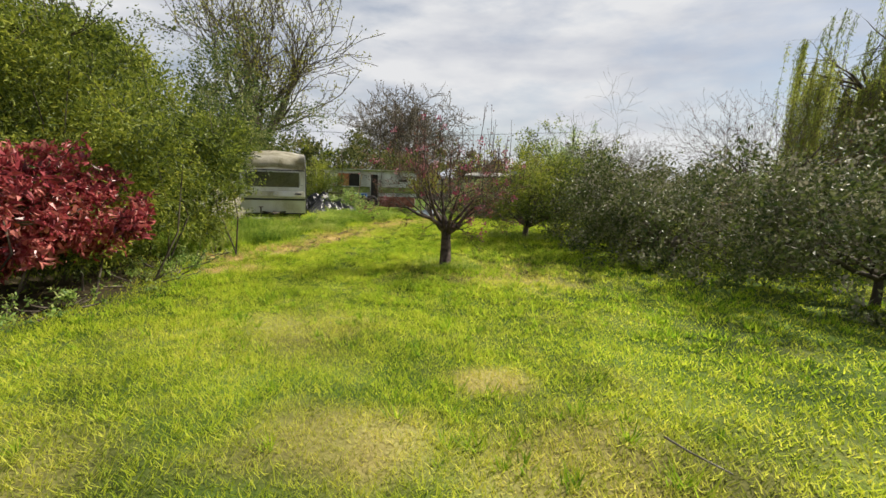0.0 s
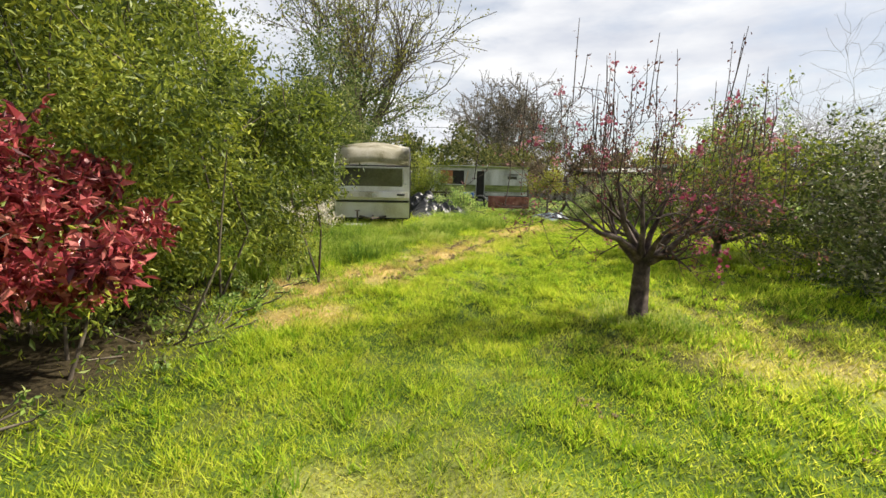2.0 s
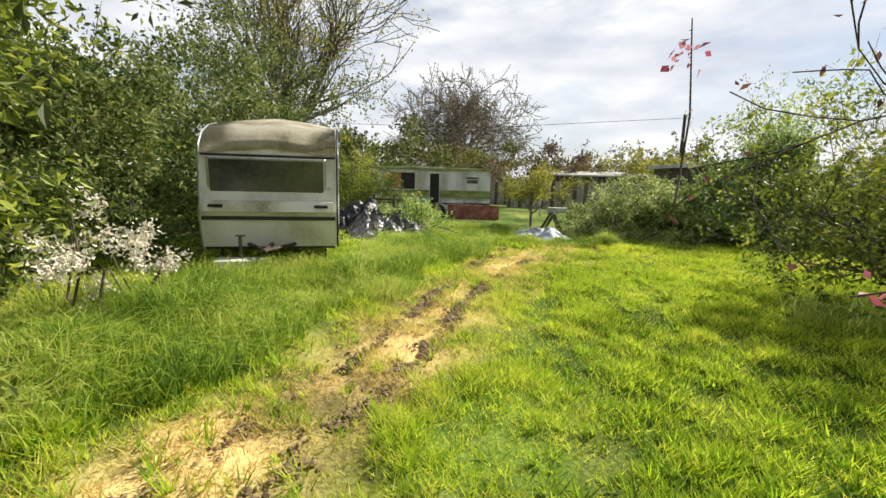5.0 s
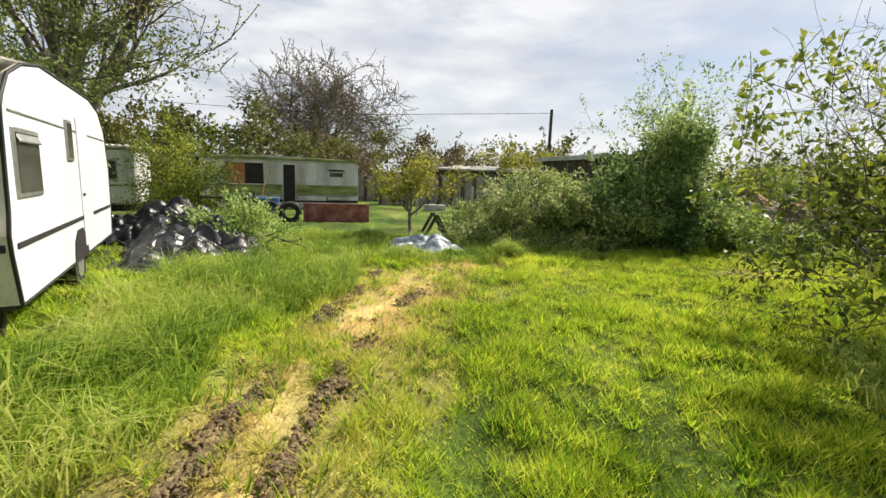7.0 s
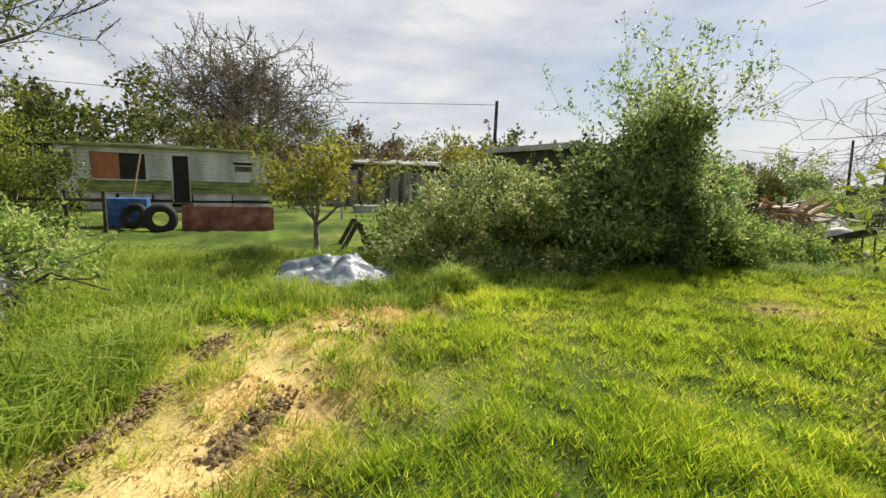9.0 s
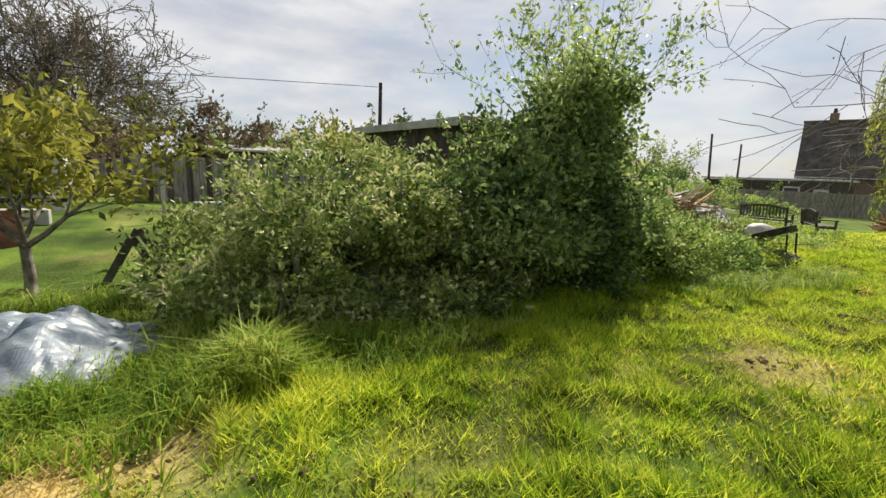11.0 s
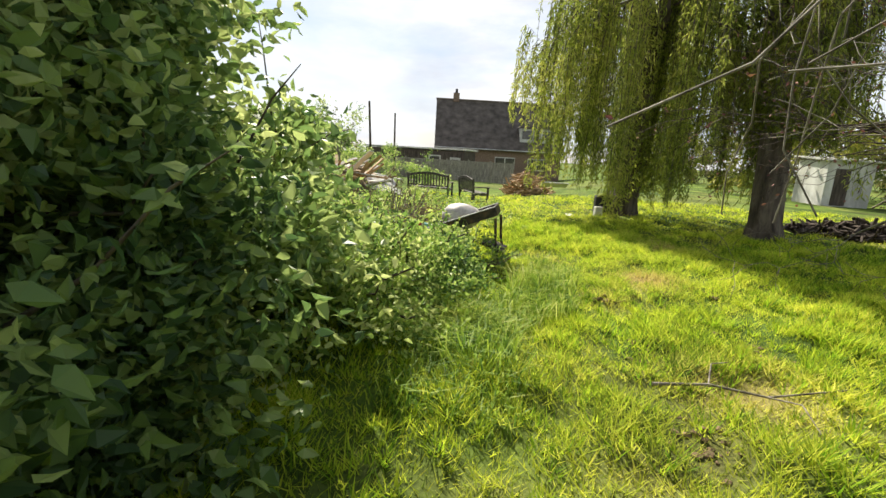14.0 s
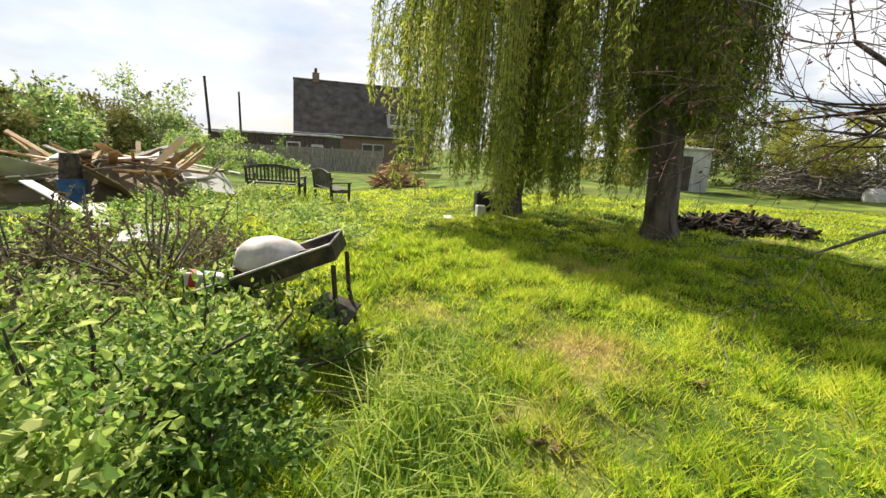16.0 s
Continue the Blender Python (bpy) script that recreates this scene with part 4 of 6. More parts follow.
bush("nettle_bank", 7.6, 21.3, [(-0.7, 0.25, -0.1, 1.0, 0.75, 0.7), (0.4, 0.05, -0.25, 1.0, 0.7, 0.55), (1.3, 0.0, -0.3, 0.8, 0.7, 0.48), (0.2, 1.0, -0.25, 1.8, 0.9, 0.5)],
     M_NETTLE, 4600, 11, 0.07, 0.055, 44, "bank of green nettles and young brambles beside the path", "weeds", stems=10, sprigs=120, sprig_len=0.18, broad=True)
bush("weed_patch", 12.4, 23.6, [(0, 0, -0.35, 3.4, 2.6, 0.42), (3.3, 1.0, -0.38, 3.0, 2.6, 0.38), (-2.4, 1.4, -0.3, 2.0, 1.8, 0.5)],
     M_NETTLE, 3800, 9, 0.10, 0.07, 45, "low patch of nettles and weeds round the rubbish", "weeds", stems=6, sprigs=60, sprig_len=0.2)
bush("dry_bramble", 10.2, 22.6, [(0, 0, -0.2, 1.0, 0.8, 0.6), (-0.4, 0.8, -0.2, 1.0, 0.9, 0.6)], M_BROWN, 600, 9, 0.10, 0.05, 46, "tangle of dead brown bramble stems", "bramble", stems=30, sprigs=60, sprig_len=0.3, bark=M_GREYTWIG)
bush("verge_bush", -4.1, 20.6, [(0, 0, 0.0, 0.8, 0.8, 0.6), (-0.5, 0.5, 0.1, 0.8, 0.8, 0.55)], M_NETTLE, 700, 10, 0.09, 0.07, 47, "small green bush in the long grass by the tarpaulin", stems=8, sprigs=40, sprig_len=0.25)
bush("hawthorn_bush", -7.9, 28.0, [(0, 0, 0.9, 1.3, 1.2, 1.3), (0.8, -0.3, 0.5, 0.9, 0.9, 0.9)], M_YEW, 1100, 11, 0.14, 0.09, 48, "olive-green bush in front of the derelict mobile home", stems=16, sprigs=40)
tree("sapling_tree", -0.95, 23.2, 0.75, 0.055, 6, 0.85, 2, (3, 4), 0.7, 0.05, M_GREYTWIG, M_SPRING, 40, 0.11, 49, "young tree with bright yellow-green leaves", 0.10, rise=0.9)
tree("young_tree", 25.5, 33.0, 1.6, 0.05, 7, 1.5, 2, (3, 3), 0.45, 0.10, M_GREYTWIG, M_ELDER, 12, 0.16, 50, "slim young tree in fresh leaf behind the rubbish", 0.14, rise=1.6)

# taller trees and woods beyond
tree("tall_tree", -14.6, 35.6, 3.6, 0.62, 7, 6.2, 3, (5, 5, 5), 0.48, 0.06, M_BARK, M_SPRING, 9, 0.2, 61, "tall tree with dark forked limbs in thin young leaf", 0.18, rise=2.4, min_r=0.022, wig=0.17)
tree("round_tree", -5.6, 59.0, 3.2, 0.55, 11, 5.0, 3, (6, 6, 6), 0.72, 0.02, M_GREYTWIG, M_BROWN, 5, 0.2, 62, "broad round-headed bare tree", 0.1, rise=1.0, min_r=0.025, wig=0.24)
tree("tall_tree", -13.5, 28.5, 3.0, 0.26, 7, 3.4, 3, (4, 4, 3), 0.55, 0.04, M_BARK, M_IVY, 24, 0.17, 63, "ivy-clad tree in dark green leaf behind the hedge", 0.22, rise=1.0)


# ---- the touring caravan ----
def shifted(bm, m):
    bm.transform(m)
    return bm


def build_caravan():
    c = empty("caravan", -4.9, 15.95, -0.27, 18, "old cream touring caravan with algae-stained roof standing in long grass", "caravan")
    prof = [(0.13, 0.38), (0.02, 0.80), (0.0, 0.96), (0.05, 1.14), (0.10, 1.84), (0.17, 2.03), (0.36, 2.22), (0.75, 2.36), (1.3, 2.45), (3.7, 2.45), (4.4, 2.34), (4.8, 2.06), (5.0, 1.5), (4.97, 0.85), (4.85, 0.38)]
    swap = Matrix(((0, -1, 0, 0), (1, 0, 0, 0), (0, 0, 1, 0), (0, 0, 0, 1)))
    part("body", shifted(prism(prof, 2.10), swap), M_PANEL, c)
    wall = [(a + (0.012 if a < 1 else -0.012 if a > 4 else 0), z) for a, z in prof]
    for name, x in (("side_panel", 0.014), ("side_panel", -2.10)):
        part(name, shifted(prism(wall, 0.014), Matrix.Translation((x, 0, 0)) @ swap), M_WHITE, c, "white aluminium side panel")
    # roof shell and front cap
    cap = prof[4:12]
    b = bmesh.new()
    rows = []
    for a, z in cap:
        k = Vector((a - 2.5, 0, z - 1.2)).normalized() * 0.012
        rows.append([b.verts.new((x, a + k.x, z + k.z)) for x in (-2.085, -1.6, -1.05, -0.5, -0.015)])
    for r in rows:
        r[2].co.z += 0.13
        r[1].co.z += 0.075
        r[3].co.z += 0.075
    for r, s in zip(rows[:-1], rows[1:]):
        for i in range(4):
            b.faces.new((r[i], r[i + 1], s[i + 1], s[i]))
    bmesh.ops.solidify(b, geom=b.faces[:], thickness=-0.01)
    part("roof", b, M_ALGAE, c, "cream roof stained with green-brown algae", True)
    # trims
    for x in (0.012, -2.112):
        pts = [(x, a, z) for a, z in prof] + [(x, *prof[0])]
        v, f = tubes([(pts, [0.016] * len(pts))], 6)
        child("edge_trim", np_mesh("edge_trim", v, f, M_BLACKTRIM if x > 0 else M_ALU, True), c, "dark trim strip along the body edge")
    part("gutter", box(2.06, 0.05, 0.035, (-1.05, 0.085, 1.86), 0.01), M_BLACKTRIM, c, "dark strip over the front window")
    # front window in one wide pane with rounded corners
    def window(w, z0, z1, at, rot, name="window"):
        win = part(name, box(w + 0.08, 0.03, z1 - z0 + 0.08, (0, 0, 0), 0.012), M_ALU, c)
        win.matrix_local = pose(*at, *rot)
        part("pane", box(w, 0.012, z1 - z0, (0, -0.014, 0), 0.005), M_GLASS, win, "dusty dark glass")
        return win
    window(1.74, 1.20, 1.78, (-1.08, 0.065, 1.50), (4, 0, 0))
    window(0.62, 1.25, 1.75, (0.02, 0.62, 1.52), (0, 0, 90))
    window(0.22, 1.55, 1.95, (0.02, 2.25, 1.80), (0, 0, 90))
    part("vent_flap", box(0.60, 0.02, 0.10, (0, 0, 0)), M_ALU, c).matrix_local = pose(0.04, 0.62, 1.73, -25, 0, 90)
    locker = part("gas_locker", prism([(-0.10, 0.97), (0.02, 0.97), (0.05, 1.14), (-0.04, 1.13)], 1.96), M_ALGAE, c, "stained cream ledge under the window")
    locker.matrix_local = Matrix.Translation((-0.06, 0, 0)) @ swap
    part("handle", box(0.22, 0.03, 0.05, (-0.25, -0.085, 1.06), 0.01), M_BLACKTRIM, c, "black grab handle")
    part("handle", box(0.22, 0.03, 0.05, (-1.85, -0.085, 1.06), 0.01), M_BLACKTRIM, c, "black grab handle")
    part("plate", box(0.12, 0.02, 0.07, (-1.0, -0.078, 1.05), 0.004), M_PALEWOOD, c)
    part("front_stripe", box(2.06, 0.03, 0.06, (-1.05, 0.004, 0.86), 0.006, (-4, 0, 0)), M_BLACKTRIM, c, "black stripe across the front")
    part("side_stripe", box(0.012, 4.7, 0.05, (0.02, 2.5, 0.86), 0.004), M_BLACKTRIM, c, "dark stripe along the side")
    part("side_moulding", box(0.012, 4.5, 0.022, (0.018, 2.5, 1.93), 0.004), M_ALU, c)
    part("bottom_rail", box(2.04, 0.05, 0.06, (-1.05, 0.16, 0.37), 0.01), M_BLACKTRIM, c)
    door = part("door", box(0.016, 0.62, 1.62, (0.022, 3.0, 1.30), 0.01), M_WHITE, c, "white caravan door")
    part("door_handle", box(0.02, 0.10, 0.04, (0.035, 2.78, 1.15), 0.008), M_BLACKTRIM, door)
    # flat dark plate on the side, painted as the shade in the wheel recess
    part("wheel_arch_shade", prism([(2.05, 0.38), (2.12, 0.62), (2.30, 0.74), (2.60, 0.74), (2.78, 0.62), (2.85, 0.38)], 0.012), M_DARK, c).matrix_local = Matrix.Translation((0.024, 0, 0)) @ swap
    for x in (-0.10, -2.0):
        w = part("wheel", rod((x - 0.09, 2.45, 0.31), (x + 0.09, 2.45, 0.31), 0.30, sides=24), M_RUBBER, c, "black tyre")
        part("rim", rod((x - 0.095, 2.45, 0.31), (x + 0.095, 2.45, 0.31), 0.17, sides=20), M_ALU, w)
    part("marker_lamp", box(0.06, 0.03, 0.03, (-0.12, 0.03, 1.36), 0.008), M_ALU, c)
    b = rod((-1.05, 0.2, 0.42), (-1.05, -0.75, 0.42), 0.035)
    rod((-0.6, 0.3, 0.42), (-1.05, -0.6, 0.42), 0.03, bm=b)
    rod((-1.5, 0.3, 0.42), (-1.05, -0.6, 0.42), 0.03, bm=b)
    part("drawbar", b, M_METAL, c)
    b = rod((-1.45, -0.35, 0.02), (-1.45, -0.35, 0.62), 0.025)
    rod((-1.52, -0.35, 0.62), (-1.38, -0.35, 0.62), 0.014, bm=b)
    part("jockey_stand", b, M_METAL, c)
    for x in (-0.2, -1.9):
        part("corner_steady", rod((x, 0.5, 0.40), (x, 0.3, -0.03), 0.02), M_METAL, c)


def slab(name, at, size, rz, mat, label, category, rx=0, ry=0, bevel=0.015):
    b = box(*size, (0, 0, 0), bevel)
    me = bpy.data.meshes.new(name)
    b.to_mesh(me)
    b.free()
    me.materials.append(mat)
    ob = new(name, me)
    ob.matrix_world = pose(*at, rx, ry, rz)
    return tagged(ob, label, category)


def crumple(name, x, y, rx, ry, h, mat, seed, label, fold=0.09, rough=5.0, rz=0.0):
    """A crumpled plastic sheet thrown over a heap."""
    n = 74
    u, v = np.meshgrid(np.linspace(-1, 1, n), np.linspace(-1, 1, n))
    noise.seed_set(seed)
    z = np.zeros_like(u)
    for i in range(n):
        for j in range(n):
            p = Vector((u[i, j] * rx * rough * 0.35, v[i, j] * ry * rough * 0.35, seed))
            z[i, j] = abs(noise.noise(p)) * 1.3 + abs(noise.noise(p * 2.3)) * 0.7 + noise.noise(p * 0.5) * 0.8
    r = np.sqrt(u ** 2 + v ** 2)
    edge = np.clip(1.25 - r ** 2.2 + 0.12 * np.sin(7 * np.arctan2(v, u) + seed), 0, 1)
    a = radians(rz)
    wob = 1 + 0.10 * np.sin(5 * np.arctan2(v, u) + seed)
    X = x + (u * rx * math.cos(a) - v * ry * math.sin(a)) * wob
    Y = y + (u * rx * math.sin(a) + v * ry * math.cos(a)) * wob
    Z = gz(X, Y) + 0.02 + edge * (h * np.clip(1 - r * 0.75, 0, 1) + fold * 2.0 * z) + 0.02 * z
    i = (np.arange(n - 1)[:, None] * n + np.arange(n - 1)[None]).ravel()
    me = np_mesh(name, np.stack([X - x, Y - y, Z - g1(x, y)], -1).reshape(-1, 3), np.stack([i, i + 1, i + n + 1, i + n], 1), mat, False)
    ob = new(name, me)
    ob.location = (x, y, g1(x, y))
    mod = ob.modifiers.new("thick", "SOLIDIFY")
    mod.thickness = 0.008
    noise.seed_set(1)
    return tagged(ob, label, "tarpaulin")


# ---- the derelict mobile homes ----
def build_mobile_home():
    h = empty("mobile_home", -9.5, 33.5, -0.45, 4.5, "derelict white mobile home with green band, broken windows and open door", "mobile home")
    L, D = 7.35, 2.8
    part("wall", box(L, 0.06, 1.75, (L / 2, D, 1.45), 0.01), M_SIDING, h, "back wall")
    for x in (0.03, L - 0.03):
        part("wall", box(0.06, D, 1.85, (x, D / 2, 1.40), 0.01), M_SIDING, h, "end wall")
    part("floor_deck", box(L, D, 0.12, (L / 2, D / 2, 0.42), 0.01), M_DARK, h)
    b = prism([(-0.08, 2.30), (L + 0.08, 2.30), (L + 0.08, 2.36), (L / 2, 2.44), (-0.08, 2.36)], D + 0.3)
    part("roof", shifted(b, Matrix.Translation((0, -0.15, 0))), M_FELT, h, "low grey felt roof")
    part("roof_edge", box(L + 0.2, 0.04, 0.10, (L / 2, -0.17, 2.33), 0.01), M_GREEN, h, "mossy green roof edge")
    # front wall in sections between the openings, in lapped boards
    for k, (x0, x1, z0, z1) in enumerate(((1.15, 1.5, 1.16, 2.28), (3.2, 3.96, 1.16, 2.28), (4.54, 7.35, 1.16, 2.28), (1.5, 3.2, 2.12, 2.28), (3.96, 4.54, 2.06, 2.28))):
        n = max(1, round((z1 - z0) / 0.125))
        for i in range(n):
            zz = z0 + (z1 - z0) * (i + 0.5) / n
            if k == 2 and 1.5 < zz < 1.85:
                for a, c in ((4.54, 6.0), (6.7, 7.35)):
                    part("board", box(c - a, 0.03, (z1 - z0) / n - 0.006, ((a + c) / 2, 0, zz), 0.006, (-6, 0, 0)), M_SIDING, h)
            else:
                part("board", box(x1 - x0, 0.03, (z1 - z0) / n - 0.006, ((x0 + x1) / 2, 0, zz), 0.006, (-6, 0, 0)), M_SIDING, h)
    for x0, x1 in ((1.15, 3.96), (4.54, 7.35)):
        for i in range(3):
            part("board", box(x1 - x0, 0.034, 0.135, ((x0 + x1) / 2, 0, 0.80 + 0.14 * i), 0.006, (-6, 0, 0)), M_GREEN, h, "faded green band board")
        part("trim_strip", box(x1 - x0, 0.05, 0.03, ((x0 + x1) / 2, -0.01, 0.70), 0.006), M_SIDING, h)
    for x0, x1 in ((1.2, 2.2), (2.3, 3.3), (3.35, 3.92), (4.6, 5.9), (5.95, 7.3)):
        part("skirt_board", box(x1 - x0, 0.03, 0.62, ((x0 + x1) / 2, 0.02, 0.35), 0.01, (rnd(int(x0 * 9)).uniform(-3, 3), 0, 0)), M_SIDING, h, "pale skirting panel")
    w = part("window", box(1.78, 0.05, 0.05, (2.35, -0.01, 2.11), 0.008), M_SIDING, h)
    part("window_frame", box(0.05, 0.05, 1.0, (3.18, -0.01, 1.63), 0.008), M_SIDING, w)
    part("window_frame", box(0.05, 0.05, 1.0, (1.52, -0.01, 1.63), 0.008), M_SIDING, w)
    part("window_sill", box(1.78, 0.07, 0.05, (2.35, -0.02, 1.15), 0.008), M_SIDING, w)
    part("curtain_board", box(0.82, 0.02, 0.92, (1.96, 0.03, 1.63), 0.004), M_ORANGE, w, "orange-brown board inside the window")
    # dark panel stands for the unlit room behind the broken pane
    part("pane", box(0.82, 0.012, 0.92, (2.77, 0.03, 1.63), 0.003), M_DARK, w, "dark panel painted as the shade behind a broken window")
    w = part("window", box(0.70, 0.04, 0.30, (6.35, 0.0, 1.67), 0.01), M_SIDING, h)
    part("pane", box(0.60, 0.02, 0.20, (6.35, -0.02, 1.67), 0.004), M_GLASS, w, "dark small pane")
    f = part("door_frame", box(0.05, 0.07, 1.68, (3.97, -0.02, 1.26), 0.008), M_SIDING, h)
    part("door_frame", box(0.05, 0.07, 1.68, (4.53, -0.02, 1.26), 0.008), M_SIDING, h)
    # the doorway is closed by a thin panel coloured as interior shade
    part("doorway", box(0.52, 0.02, 1.62, (4.25, 0.06, 1.27), 0.004), M_DARK, h, "dark panel painted as the shade inside an open doorway")
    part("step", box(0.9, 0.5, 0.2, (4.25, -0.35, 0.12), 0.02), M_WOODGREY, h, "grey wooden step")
    # second doorway, again a panel with the shade in its colour
    part("doorway", box(0.52, 0.02, 1.80, (0.3, 0.04, 1.35), 0.004), M_DARK, h, "dark panel painted as the shade inside an open doorway")
    d = part("door", box(0.56, 0.04, 1.85, (0.87, -0.06, 1.33), 0.01), M_SIDING, h, "white part-glazed door leaf")
    part("pane", box(0.36, 0.02, 0.80, (0.87, -0.085, 1.65), 0.004), M_GLASS, d)
    # the second, greyer unit
    g = empty("static_caravan", -16.2, 29.2, -0.45, 12, "grey derelict static caravan half hidden behind bushes", "mobile home")
    L, D = 6.2, 2.6
    part("body", box(L, D, 2.0, (L / 2, D / 2, 1.35), 0.06), M_SIDING, g)
    part("roof", box(L + 0.3, D + 0.3, 0.10, (L / 2, D / 2, 2.42), 0.03), M_FELT, g, "corrugated pale roof sheet")
    for i in range(30):
        part("roof_rib", rod((0.1 + i * 0.2, -0.17, 2.48), (0.1 + i * 0.2, D + 0.17, 2.48), 0.03, sides=6), M_FELT, g)
    for x in (1.0, 3.0, 5.1):
        w = part("window", box(1.1, 0.04, 0.75, (x, -0.01, 1.6), 0.02), M_ALU, g)
        part("pane", box(0.98, 0.02, 0.63, (x, -0.035, 1.6), 0.01), M_GLASS, w)
    part("trim_strip", box(L, 0.03, 0.06, (L / 2, -0.012, 1.05), 0.008), M_GREEN, g)
    part("skirt_board", box(L - 0.2, 0.03, 0.5, (L / 2, 0.1, 0.2), 0.01), M_DARK, g)


def torus(R, r, bm=None, m=Matrix.Identity(4), a=20, b=10):
    bm = bm or bmesh.new()
    ring = [[bm.verts.new(m @ Vector(((R + r * math.cos(2 * math.pi * j / b)) * math.cos(2 * math.pi * i / a), (R + r * math.cos(2 * math.pi * j / b)) * math.sin(2 * math.pi * i / a), r * 1.2 * math.sin(2 * math.pi * j / b)))) for j in range(b)] for i in range(a)]
    for i in range(a):
        for j in range(b):
            bm.faces.new((ring[i][j], ring[(i + 1) % a][j], ring[(i + 1) % a][(j + 1) % b], ring[i][(j + 1) % b]))
    return bm


def mesh_thing(name, bm, mat, label, category, m=Matrix.Identity(4), group="", smooth=False, kind=""):
    me = bpy.data.meshes.new(name)
    bm.to_mesh(me)
    bm.free()
    me.materials.append(mat)
    if smooth:
        me.polygons.foreach_set("use_smooth", [True] * len(me.polygons))
    ob = new(name, me)
    ob.matrix_world = m
    return tagged(ob, label, category, group, kind)


def build_trestle(x, y, rz):
    t = empty("trestle", x, y, g1(x, y), rz, "dark wooden A-frame trestle with a low cross board", "trestle")
    for sx in (-0.42, 0.42):
        part("leg", box(0.05, 0.09, 0.62, (sx, -0.15, 0.27), 0.008, (-28, 0, 0)), M_BENCH, t)
        part("leg", box(0.05, 0.09, 0.62, (sx, 0.15, 0.27), 0.008, (28, 0, 0)), M_BENCH, t)
    part("cross_board", box(0.9, 0.04, 0.10, (0, -0.18, 0.10), 0.008), M_BENCH, t)


def build_shed():
    s = empty("garden_shed", 4.25, 23.4, -0.33, 7, "dark creosoted board shed with pale felt roof behind the elder", "shed")
    W, D, H = 3.4, 3.1, 2.28
    n = 18
    for i in range(n):
        yy = D * (i + 0.5) / n
        part("board", box(0.025, D / n - 0.008, H, (0, yy, H / 2), 0.004), M_SHEDWALL, s)
    for i in range(20):
        xx = W * (i + 0.5) / 20
        part("board", box(W / 20 - 0.008, 0.025, H, (xx, 0, H / 2), 0.004), M_SHEDWALL, s)
    part("wall", box(0.03, D, H, (W, D / 2, H / 2), 0.004), M_SHEDWALL, s)
    part("wall", box(W, 0.03, H, (W / 2, D, H / 2), 0.004), M_SHEDWALL, s)
    part("roof", box(W + 0.3, D + 0.3, 0.06, (W / 2, D / 2, H + 0.05), 0.01, (0, -1.2, 0)), M_FELT, s, "pale grey felt roof")
    part("fascia", box(0.03, D + 0.3, 0.13, (-0.16, D / 2, H + 0.0), 0.006), M_FELT, s, "pale fascia board")
    part("fascia", box(W + 0.3, 0.03, 0.13, (W / 2, -0.16, H + 0.03), 0.006), M_FELT, s, "pale fascia board")


def build_pole(x, y, h, r, lean, label, seed):
    b = rod((0, 0, -0.3), (lean, 0, h), r, r * 0.75, 10)
    return mesh_thing("telegraph_pole", b, M_LOG, label, "pole", Matrix.Translation((x, y, g1(x, y))))


